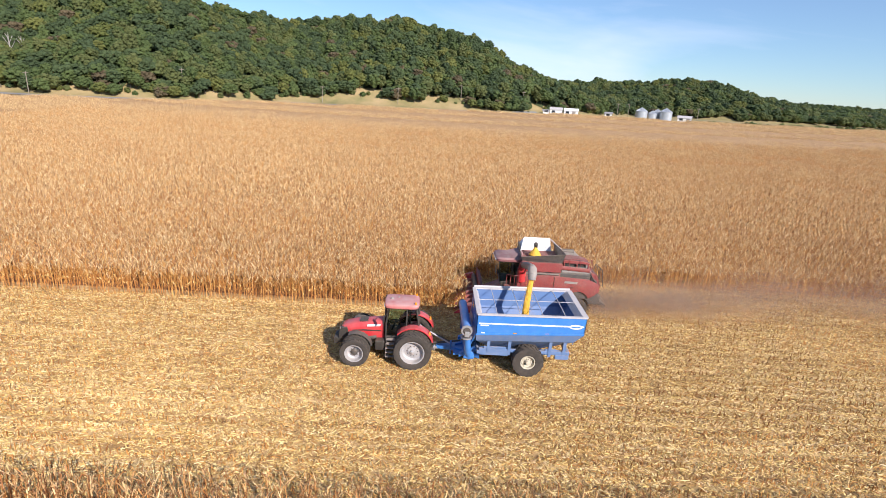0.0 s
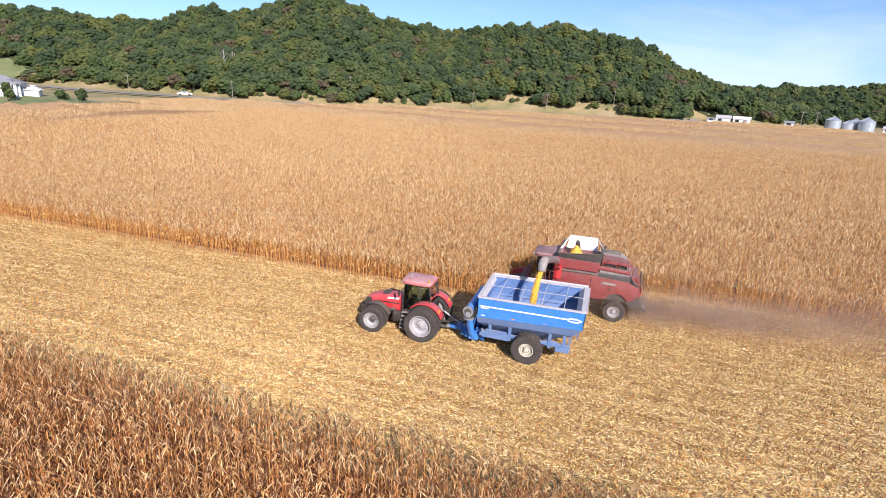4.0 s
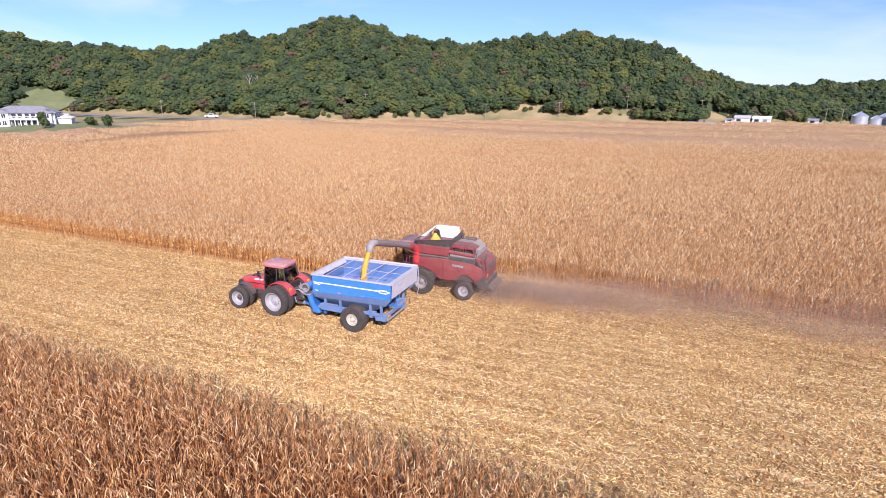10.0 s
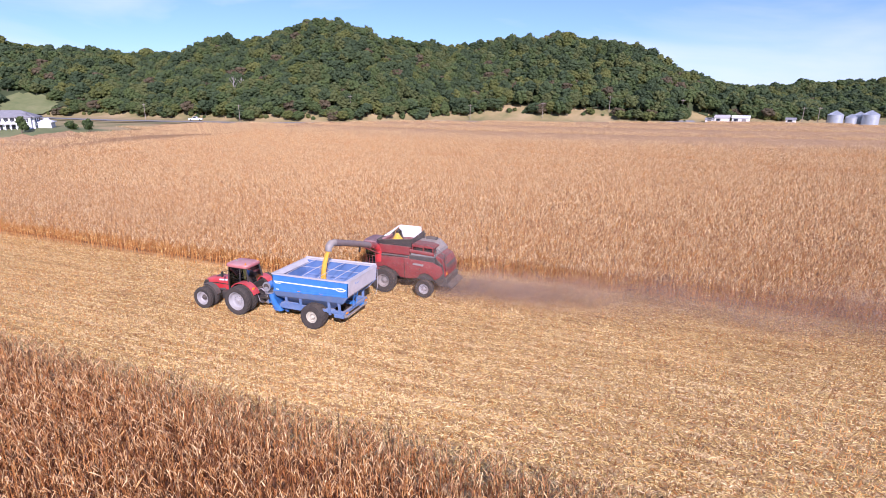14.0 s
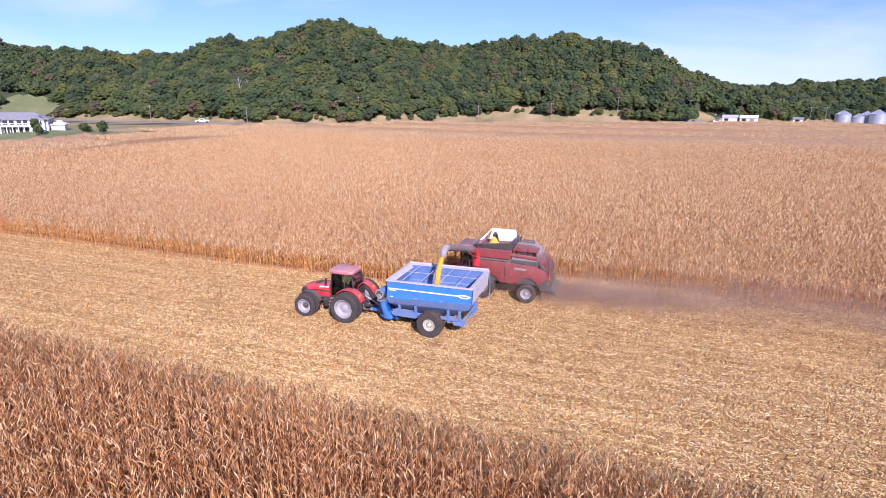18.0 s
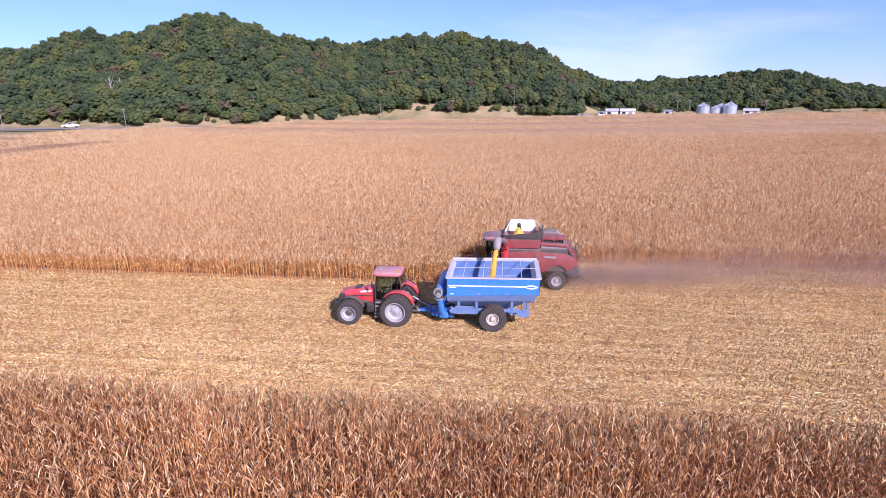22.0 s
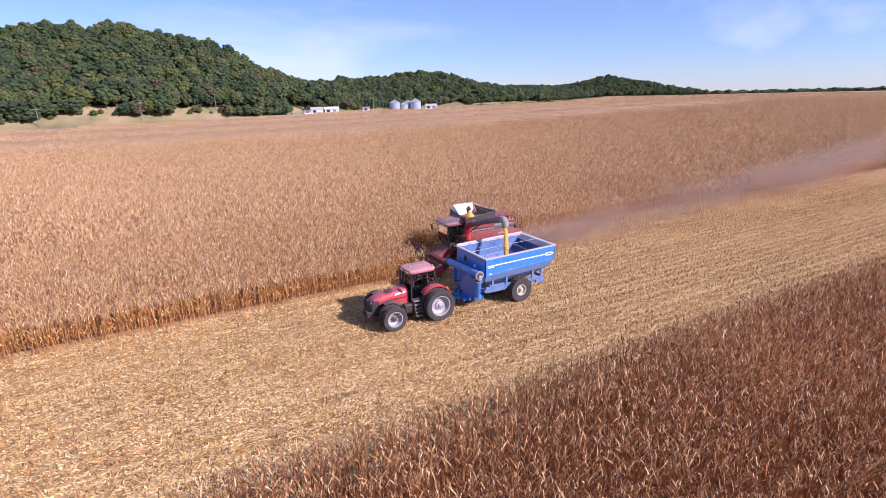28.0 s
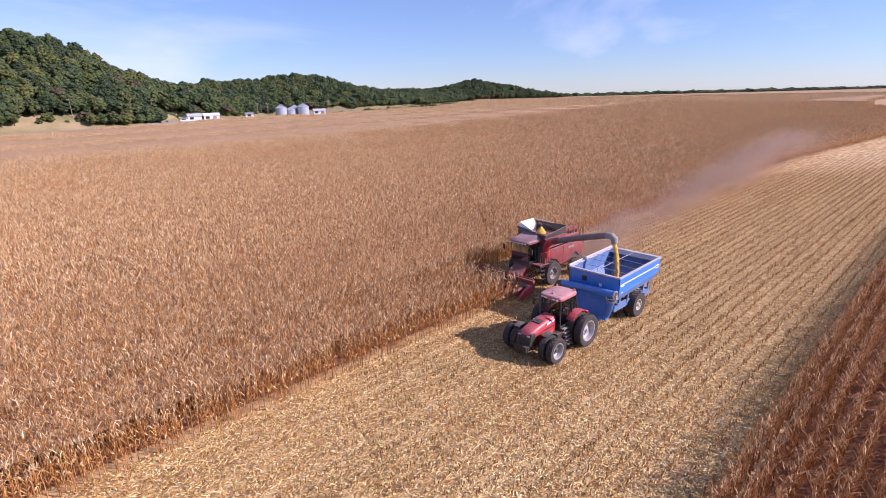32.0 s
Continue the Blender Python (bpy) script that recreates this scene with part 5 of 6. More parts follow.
# ---- combine harvester ----
def build_combine():
    H = thing("combine_harvester", "dusty red combine harvester with its auger swung out over the cart", "combine")
    Y = 7.75

    def hp(name, bm, material, parent=None, label="", smooth=False):
        # body drawn a little shorter and lower, keeping its tail where it is
        for v in bm.verts:
            up = 0.16 * min(1, max(0, v.co.z - 1)) + (0.36 * min(1, max(0, (v.co.z - 3.0) / 0.35)) if v.co.x > 6.12 else 0.06)
            v.co.x, v.co.z = 12.1 - 0.9 * (12.1 - v.co.x), v.co.z * 0.96 + (up if v.co.z > 1 else 0)
        return part(name, bm, material, parent, label, smooth)

    for s in (-1, 1):
        # drive rims get a darker grey than the steer rims, standing for shade
        tyre(H, "drive_wheel", (7.28, Y + s * 1.62, 0.98), 0.98, 0.62, 0.48, 20, M["grey"], 0.05, 10, s, 0.045)
        tyre(H, "steer_wheel", (10.62, Y + s * 1.62, 0.72), 0.72, 0.50, 0.36, 18, M["rim"], 0.1, 8, s, 0.04)
        # side shields: lower edge arched over the rear wheel
        arch = [(5.85, 1.55), (5.85, 2.72), (7.4, 2.80), (9.3, 2.80), (11.1, 2.72), (11.9, 2.42), (12.05, 1.95), (11.7, 1.62)]
        arch += [(10.5 + 0.98 * math.cos(a), 0.85 + 0.98 * math.sin(a)) for a in np.linspace(radians(35), radians(145), 7)]
        arch += [(9.1, 1.32), (8.2, 1.35), (7.75, 1.75), (6.75, 2.05), (6.2, 1.9)]
        sh = hp("side_shield", prism(arch, Y + s * 1.52 - 0.05, Y + s * 1.52 + 0.05, "y", 0.012), M["red_dusty"], H, "dust-covered red side shield", smooth=True)
        hp("shield_seam", box((8.58, Y + s * 1.58 - 0.012, 1.42), (8.61, Y + s * 1.58 + 0.012, 2.79)), M["black"], sh)
        hp("brand_bar", prism([(9.35, 2.38), (9.4, 2.54), (10.35, 2.50), (10.30, 2.34)], Y + s * 1.585 - 0.008, Y + s * 1.585 + 0.008), M["grey"], sh)
        hp("shield_latch", box((9.9, Y + s * 1.59 - 0.02, 2.05), (10.05, Y + s * 1.59 + 0.02, 2.1), 0.005), M["black"], sh)
        hp("upper_rail", tube([(7.0, Y + s * 1.45, 3.22), (8.9, Y + s * 1.45, 3.22), (11.2, Y + s * 1.4, 3.15)], 0.07, 8), M["red_dusty"], H)
    hp("body", merge(box((5.9, Y - 1.45, 1.3), (11.3, Y + 1.45, 3.05), 0.08), prism([(11.2, 1.2), (11.2, 3.0), (11.9, 2.5), (12.1, 1.5), (11.8, 1.1)], Y - 1.3, Y + 1.3, "y", 0.05)), M["dark"], H)
    hp("rear_hood", prism([(11.25, 1.7), (11.25, 3.1), (11.85, 2.95), (12.2, 2.2), (12.15, 1.6)], Y - 1.2, Y + 1.2, "y", 0.06), M["red_dusty"], H, "dusty red rear hood")
    hp("rear_grille", merge(prism([(11.9, 2.05), (11.6, 2.98), (11.75, 3.0), (12.16, 2.32), (12.2, 2.05)], Y - 0.95, Y + 0.95, "y", 0.02), *[box((12.12, Y - 0.9, 2.1 + 0.12 * k), (12.24 - 0.05 * k, Y + 0.9, 2.14 + 0.12 * k)) for k in range(4)]), M["dark"], H)
    hp("straw_chopper", merge(box((11.4, Y - 1.25, 0.95), (12.3, Y + 1.25, 1.55), 0.06), prism([(12.25, 1.0), (12.25, 1.2), (12.75, 0.95), (12.75, 0.85)], Y - 1.3, Y + 1.3)), M["dark"], H)
    hp("rear_ladder", merge(*[tube([(12.1, Y + y, 1.0), (11.95, Y + y, 3.2)], 0.02, 6) for y in (-1.1, -0.7)], *[tube([(12.08, Y - 1.1, z), (12.08, Y - 0.7, z)], 0.016, 6) for z in (1.2, 1.5, 1.8, 2.1, 2.4, 2.7)]), M["black"], H)
    # engine deck
    deck = hp("engine_deck", merge(box((9.1, Y - 1.4, 3.04), (11.3, Y + 1.4, 3.14), 0.02), prism([(9.0, 3.1), (9.15, 3.55), (10.6, 3.52), (11.2, 3.2), (11.2, 3.1)], Y - 0.2, Y + 1.35, "y", 0.05)), M["grey"], H)
    hp("engine_cover", prism([(9.15, 3.38), (9.2, 3.62), (10.6, 3.60), (11.15, 3.45), (11.15, 3.36)], Y - 1.36, Y - 0.15, "y", 0.05), M["red_dusty"], deck)
    for x in (9.25, 10.2, 11.05):
        hp("cover_post", box((x - 0.04, Y - 1.36, 3.08), (x + 0.04, Y - 1.26, 3.4), 0.01), M["red_dusty"], deck)
    hp("engine_block", merge(box((9.3, Y - 1.2, 3.08), (10.1, Y - 0.3, 3.36), 0.05), box((10.25, Y - 1.1, 3.08), (10.95, Y - 0.4, 3.33), 0.05), tube([(9.4, Y - 1.28, 3.22), (10.9, Y - 1.28, 3.2)], 0.04, 6)), M["black"], deck)
    for k in range(7):
        hp("cooling_slat", box((11.35 + 0.07 * k, Y - 1.5, 2.02), (11.38 + 0.07 * k, Y - 1.24, 2.95 - 0.08 * k), 0.005), M["dark"], H)
    hp("tail_rail", merge(tube([(11.3, Y - 1.5, 3.0), (11.5, Y - 1.5, 3.5), (12.1, Y - 1.45, 3.2), (12.3, Y - 1.4, 2.2)], 0.025, 6), tube([(11.9, Y - 1.48, 3.3), (12.0, Y - 1.45, 1.9)], 0.02, 6), tube([(12.2, Y - 1.4, 2.6), (12.2, Y + 1.2, 2.6)], 0.02, 6)), M["dark"], H)
    hp("tail_lamp", box((12.16, Y - 1.1, 1.75), (12.2, Y - 0.9, 1.95), 0.01), M["amber"], H)
    hp("sloped_cover", loft([[(6.0, Y - 1.54, 2.78), (9.0, Y - 1.54, 2.80), (9.0, Y - 1.40, 2.80), (6.0, Y - 1.40, 2.78)], [(6.25, Y - 1.36, 3.10), (9.0, Y - 1.36, 3.10), (9.0, Y - 1.30, 3.10), (6.25, Y - 1.30, 3.10)]]), M["red_dusty"], H)
    hp("side_duct", tube([(6.3, Y - 1.5, 2.92), (7.4, Y - 1.52, 2.95), (8.9, Y - 1.5, 2.94)], 0.07, 8), M["dark"], H, smooth=True)
    hp("tank_band", prism([(6.2, 3.05), (6.1, 3.36), (9.1, 3.36), (9.0, 3.05)], Y - 1.56, Y - 1.46, "y", 0.02), M["red_dusty"], H)
    hp("air_intake", tube([(9.5, Y + 0.9, 3.55), (10.5, Y + 0.9, 3.55)], 0.18, 16), M["dark"], deck, smooth=True)
    hp("exhaust_pipe", tube([(9.3, Y + 0.8, 3.4), (9.3, Y + 0.8, 3.85), (9.4, Y + 0.8, 3.95)], 0.09, 12), M["dark"], deck, smooth=True)
    hp("deck_rail", merge(*[tube([(x, Y - 1.42, 3.1), (x, Y - 1.42, 3.72)], 0.018, 6) for x in (9.6, 10.4, 11.2)], tube([(9.2, Y - 1.42, 3.72), (11.25, Y - 1.42, 3.72), (11.35, Y - 1.42, 3.2)], 0.02, 6)), M["red_dusty"], deck)
    # grain tank with raised extensions
    tank = hp("grain_tank", loft([[(6.3, Y - 1.35, 3.0), (9.0, Y - 1.35, 3.0), (9.0, Y + 1.35, 3.0), (6.3, Y + 1.35, 3.0)], [(6.15, Y - 1.45, 3.35), (9.1, Y - 1.45, 3.35), (9.1, Y + 1.45, 3.35), (6.15, Y + 1.45, 3.35)]]), M["red_dusty"], H)
    z0, z1 = 3.35, 4.0
    a, b = [(6.15, Y - 1.3), (9.1, Y - 1.3), (9.1, Y + 1.3), (6.15, Y + 1.3)], [(6.0, Y - 1.45), (9.25, Y - 1.45), (9.0, Y + 1.5), (6.25, Y + 1.5)]
    for k, (nm, m) in enumerate((("tank_flap", "dark"), ("tank_flap", "dark"), ("tank_flap", "white"), ("tank_flap", "dark"))):
        p, q = a[k], a[(k + 1) % 4]
        u, v = b[k], b[(k + 1) % 4]
        zt = z1 + (0.26 if k == 2 else 0.0)
        if k == 2:
            p, q, u, v = (8.85, a[2][1]), (6.45, a[3][1]), (8.7, b[2][1]), (6.65, b[3][1])
        n = 0.025
        bm = loft([[(p[0], p[1], z0), (q[0], q[1], z0), (q[0], q[1], z0 + n), (p[0], p[1], z0 + n)], [(u[0], u[1], zt), (v[0], v[1], zt), (v[0], v[1], zt + n), (u[0], u[1], zt + n)]])
        hp(nm, bm, M[m], tank, "upright white tank flap" if k == 2 else "")
    hp("corner_tube", merge(*[tube([(b[k][0], b[k][1], z1), (b[(k + 1) % 4][0], b[(k + 1) % 4][1], z1)], 0.03, 6) for k in (0, 1, 3)]), M["dark"], tank)
    hp("flap_strut", merge(tube([(6.65, Y + 1.5, 4.26), (6.05, Y - 0.6, 4.02)], 0.025, 6), tube([(8.7, Y + 1.5, 4.26), (9.2, Y - 0.2, 4.02)], 0.025, 6)), M["white"], tank)
    hp("tarp_web", loft([[(6.62, Y + 1.45, 4.22), (6.08, Y - 0.5, 4.02)], [(6.2, Y + 1.4, 3.8), (6.1, Y - 0.6, 3.7)]], closed=False, cap=False), M["white"], tank)
    hp("filling_auger", merge(tube([(7.5, Y + 0.3, 3.3), (7.35, Y + 0.2, 4.05)], 0.13, 12), tube([(7.35, Y + 0.2, 4.05), (7.3, Y, 4.2), (7.25, Y - 0.25, 4.12)], [0.15, 0.17, 0.12], 12)), M["black"], tank, smooth=True)
    # cab
    cab = hp("cab_frame", merge(box((4.75, Y - 0.85, 1.75), (6.1, Y + 0.85, 1.95), 0.04), *[tube([(4.72, Y + s * 0.8, 1.9), (4.55, Y + s * 0.82, 3.4)], 0.05, 8) for s in (-1, 1)],
                                  *[tube([(5.55, Y + s * 0.86, 1.9), (5.55, Y + s * 0.86, 3.4)], 0.04, 8) for s in (-1, 1)], box((5.95, Y - 0.85, 1.8), (6.15, Y + 0.85, 3.4), 0.03)), M["black"], H)
    hp("cab_floor", box((4.8, Y - 0.8, 1.5), (6.1, Y + 0.8, 1.78), 0.04), M["dark"], H)
    hp("seat", merge(box((5.3, Y - 0.26, 2.0), (5.75, Y + 0.26, 2.2), 0.05), box((5.7, Y - 0.25, 2.2), (5.82, Y + 0.25, 2.9), 0.05)), M["black"], H)
    hp("windscreen", loft([[(4.74, Y - 0.8, 1.95), (4.74, Y + 0.8, 1.95), (4.76, Y + 0.8, 1.95), (4.76, Y - 0.8, 1.95)], [(4.50, Y - 0.82, 2.7), (4.50, Y + 0.82, 2.7), (4.52, Y + 0.82, 2.7), (4.52, Y - 0.82, 2.7)], [(4.55, Y - 0.82, 3.4), (4.55, Y + 0.82, 3.4), (4.57, Y + 0.82, 3.4), (4.57, Y - 0.82, 3.4)]]), M["glass"], cab)
    for s in (-1, 1):
        hp("side_window", prism([(4.74, 1.95), (5.95, 1.95), (5.95, 3.4), (4.55, 3.4), (4.52, 2.7)], Y + s * 0.85 - 0.01, Y + s * 0.85 + 0.01), M["glass"], cab)
        hp("mirror_arm", tube([(4.5, Y + s * 0.85, 3.3), (4.25, Y + s * 1.35, 3.25)], 0.02, 6), M["black"], H)
        hp("mirror", box((4.2, Y + s * 1.35 - 0.1, 2.75), (4.27, Y + s * 1.35 + 0.1, 3.2), 0.02), M["black"], H)
    rr = []
    for z, g in ((3.38, 0.0), (3.45, 0.10), (3.6, 0.12), (3.7, 0.02)):
        ring = []
        for k in range(24):
            t = 2 * math.pi * k / 24
            c, s = math.cos(t), math.sin(t)
            ring.append((5.3 + (0.92 + g) * math.copysign(abs(c) ** 0.35, c), Y + (0.9 + g) * math.copysign(abs(s) ** 0.35, s), z))
        rr.append(ring)
    roof = hp("cab_roof", loft(rr), M["maroon"], H, "dusty dark maroon cab roof", smooth=True)
    for k in range(6):
        hp("work_lamp", box((4.24, Y - 0.75 + 0.27 * k, 3.46), (4.32, Y - 0.58 + 0.27 * k, 3.56), 0.02), M["lamp"], roof)
    hp("side_platform", box((5.0, Y - 1.7, 1.72), (6.3, Y - 0.9, 1.8), 0.01), M["red_dusty"], H)
    hp("hand_rail", merge(*[tube([(x, Y - 1.68, 1.8), (x, Y - 1.68, 2.75)], 0.02, 6) for x in (5.05, 5.35, 5.65, 5.95, 6.25)], tube([(5.05, Y - 1.68, 2.75), (6.25, Y - 1.68, 2.75)], 0.02, 6)), M["red_dusty"], H)
    hp("ladder", merge(*[tube([(4.95 + dx, Y - 1.72, 1.75), (4.95 + dx, Y - 1.95, 0.5)], 0.025, 6) for dx in (0.05, 0.5)], *[box((4.98, Y - 2.0 + 0.04 * k, 0.55 + 0.28 * k), (5.47, Y - 1.8 + 0.04 * k, 0.58 + 0.28 * k)) for k in range(5)]), M["black"], H)
    # unloading auger: turret, long tube, rubber spout
    part("auger_turret", merge(tube([(6.75, Y - 1.45, 2.4), (6.75, Y - 1.5, 3.25)], 0.28, 14), tube([(6.75, Y - 1.5, 3.25), (6.73, Y - 1.8, 3.62), (6.70, Y - 2.2, 3.80)], 0.26, 14)), M["red"], H, smooth=True)
    aug = part("unloading_auger", tube([(6.73, Y - 1.8, 3.66), (6.5, Y - 4.4, 4.48), (6.28, 0.85, 5.18)], 0.22, 16), M["auger_brown"], H, "long brown-grey dusty unloading auger tube", smooth=True)
    part("auger_clamp", merge(tube([(6.71, Y - 2.1, 3.76), (6.66, Y - 2.75, 3.97)], 0.26, 14), box((6.42, Y - 2.6, 3.7), (6.95, Y - 2.2, 3.95), 0.04)), M["red_dusty"], aug, "red clamp collar")
    part("auger_brace", tube([(6.9, Y - 1.6, 3.0), (6.6, Y - 3.6, 4.05)], 0.05, 8), M["red_dusty"], aug)
    part("spout", tube([(6.29, 0.95, 5.16), (6.26, 0.55, 5.18), (6.23, 0.34, 5.02), (6.22, 0.28, 4.72)], [0.22, 0.25, 0.25, 0.21], 14, cap=False), M["grey"], aug, smooth=True)
    # feeder house and corn head
    hp("feeder_house", loft([[(5.2, Y - 0.6, 1.1), (5.2, Y + 0.6, 1.1), (5.2, Y + 0.6, 1.75), (5.2, Y - 0.6, 1.75)], [(3.6, Y - 0.65, 0.45), (3.6, Y + 0.65, 0.45), (3.6, Y + 0.65, 1.15), (3.6, Y - 0.65, 1.15)]]), M["red_dusty"], H)
    Y0, Y1_ = 5.6, 11.7
    head = hp("corn_head_frame", merge(box((3.35, Y0, 0.4), (3.65, Y1_, 1.12), 0.04), tube([(3.4, Y0, 1.22), (3.4, Y1_, 1.22)], 0.06, 8), prism([(2.6, 0.32), (3.4, 0.32), (3.4, 0.5), (2.6, 0.42)], Y0, Y1_)), M["red_dusty"], H)
    hp("cross_auger", tube([(3.15, Y0 + 0.1, 0.72), (3.15, Y1_ - 0.1, 0.72)], 0.2, 14), M["dark"], head, smooth=True)
    for k in range(9):
        y = Y0 + (Y1_ - Y0) * k / 8
        w = 0.26
        z = 0.95 if k in (0, 8) else 0.72
        rings = [[(3.1, y - w, 0.38), (3.1, y + w, 0.38), (3.1, y + w * 0.6, z), (3.1, y - w * 0.6, z)], [(2.2, y - w * 0.85, 0.30), (2.2, y + w * 0.85, 0.30), (2.2, y + w * 0.45, z * 0.75), (2.2, y - w * 0.45, z * 0.75)],
                 [(1.35, y - 0.05, 0.12), (1.35, y + 0.05, 0.12), (1.35, y + 0.03, 0.18), (1.35, y - 0.03, 0.18)]]
        hp("row_snout", loft(rings), M["red"] if k in (0, 8) else M["red_dusty"], head, "red pointed row divider" if k == 0 else "", smooth=False)
    heap = grain_heap("tank_grain", "yellow corn heaped in the combine tank", 7.75, Y - 0.2, 0.42, 0.42, 3.9, 0.66, 8)
    return H


build_combine()


# ---- dust cloud behind the combine ----
def dust_cloud():
    """Fine specks: fresh dust low behind the chopper, a thin veil round the tail, and billows that drift over the crop and rise."""
    rng = np.random.RandomState(12)
    m = 190000
    xf = 11.6 + rng.exponential(7.0, m)
    swell = 1 + 0.3 * np.sin(xf * 0.9) + 0.2 * np.sin(xf * 2.1 + 1)
    fresh = np.stack([xf, 7.9 + rng.randn(m) * (1.1 + 0.07 * (xf - 12)), 0.2 + np.abs(rng.randn(m)) * (0.62 + 0.05 * (xf - 12)) * swell], 1)
    k = 48000
    veil = np.stack([10.5 + 2.4 * rng.randn(k), 6.8 + 1.6 * rng.randn(k), 0.5 + np.abs(rng.randn(k)) * 2.0], 1)
    clouds = []
    for j in range(70):
        q = (j + rng.rand()) / 70
        n = int(11500 * rng.uniform(0.3, 1.4))
        r = 0.9 + 2.6 * q * rng.uniform(0.6, 1.3)
        c = np.array([15 + 95 * q ** 1.15, 8.4 + 5.0 * q + rng.randn() * (0.6 + 1.0 * q), 0.8 + (0.4 + 3.4 * q) * rng.rand() ** 1.2])
        clouds.append(c + rng.randn(n, 3) * r * np.array([1.5, 0.9, 0.62]) * 0.75)
    p = np.concatenate([fresh, veil] + clouds)
    p = p[(p[:, 2] > 0.05) & (p[:, 2] < 9)]
    r = (0.014 + 0.011 * rng.rand(len(p), 1)) * (1 + 1.1 * np.clip((p[:, :1] - 18) / 60, 0, 1))
    v = (p[:, None] + r[:, None] * rng.randn(len(p), 3, 3)).reshape(-1, 3)
    f = np.arange(len(p) * 3)
    me = bpy.data.meshes.new("dust")
    me.vertices.add(len(v))
    me.vertices.foreach_set("co", v.ravel())
    me.loops.add(f.size)
    me.loops.foreach_set("vertex_index", f.astype(np.int32))
    me.polygons.add(len(p))
    me.polygons.foreach_set("loop_start", np.arange(0, f.size, 3, dtype=np.int32))
    me.update(calc_edges=True)
    me.materials.append(M["dustspeck"])
    tagged(new("dust_cloud", me), "thin brown dust drifting behind the combine", "dust", kind="stuff")


dust_cloud()


# ---- farmstead, house, road and poles ----
def ground_at(x, y):
    return float(land_z(x, y))


def band(name, pts, width, lift, material, label, category):
    """A strip laid on the land along a line."""
    P = [Vector((x, y, 0)) for x, y in pts]
    dense = []
    for a, b in zip(P, P[1:]):
        for k in range(12):
            dense.append(a.lerp(b, k / 12))
    dense.append(P[-1])
    bm = bmesh.new()
    prev = None
    for k, p in enumerate(dense):
        d = (dense[min(k + 1, len(dense) - 1)] - dense[max(k - 1, 0)]).normalized()
        n = Vector((-d.y, d.x, 0))
        row = []
        for j in range(5):
            q = p + n * width * (j / 4 - 0.5)
            row.append(bm.verts.new((q.x, q.y, ground_at(q.x, q.y) + lift)))
        if prev:
            for j in range(4):
                bm.faces.new((prev[j], row[j], row[j + 1], prev[j + 1]))
        prev = row
    return tagged(part(name, bm, material, None), label, category, kind="structure")


ROADLINE = [(-330, 98), (-230, 121), (-178, 128), (-150, 138), (-120, 148), (-90, 165), (-60, 186), (0, 200), (45, 215)]
band("verge", [(x, y - 1.0) for x, y in ROADLINE], 11, 0.5, M["verge"], "dry yellow-green grass verge beside the road", "verge")
band("road", ROADLINE, 5.0, 0.7, M["road"], "pale country road along the foot of the bluff", "road")


def lawn_keep(x, y):
    return (((x + 124) / 46) ** 2 + ((y - 60) / 31) ** 2 < 1) & ~crop_at(x + 1.5, y - 1.5)


tagged(new("lawn", grid_mesh("lawn", np.arange(-172, -76, 1.5), np.arange(28, 93, 1.5), lambda x, y: land_z(x, y) + 0.45, M["grass"], lawn_keep)), "green mown lawn round the white house", "lawn", kind="structure")


def hip_roof(x0, x1, y0, y1, z, h, over=0.5):
    x0, x1, y0, y1 = x0 - over, x1 + over, y0 - over, y1 + over
    d = (y1 - y0) / 2
    bm = bmesh.new()
    v = [bm.verts.new(p) for p in ((x0, y0, z), (x1, y0, z), (x1, y1, z), (x0, y1, z), (x0 + d, (y0 + y1) / 2, z + h), (x1 - d, (y0 + y1) / 2, z + h),
                                   (x0, y0, z - 0.2), (x1, y0, z - 0.2), (x1, y1, z - 0.2), (x0, y1, z - 0.2))]
    for f in ((0, 1, 5, 4), (2, 3, 4, 5), (1, 2, 5), (3, 0, 4), (6, 7, 1, 0), (7, 8, 2, 1), (8, 9, 3, 2), (9, 6, 0, 3), (9, 8, 7, 6)):
        bm.faces.new([v[i] for i in f])
    return bm


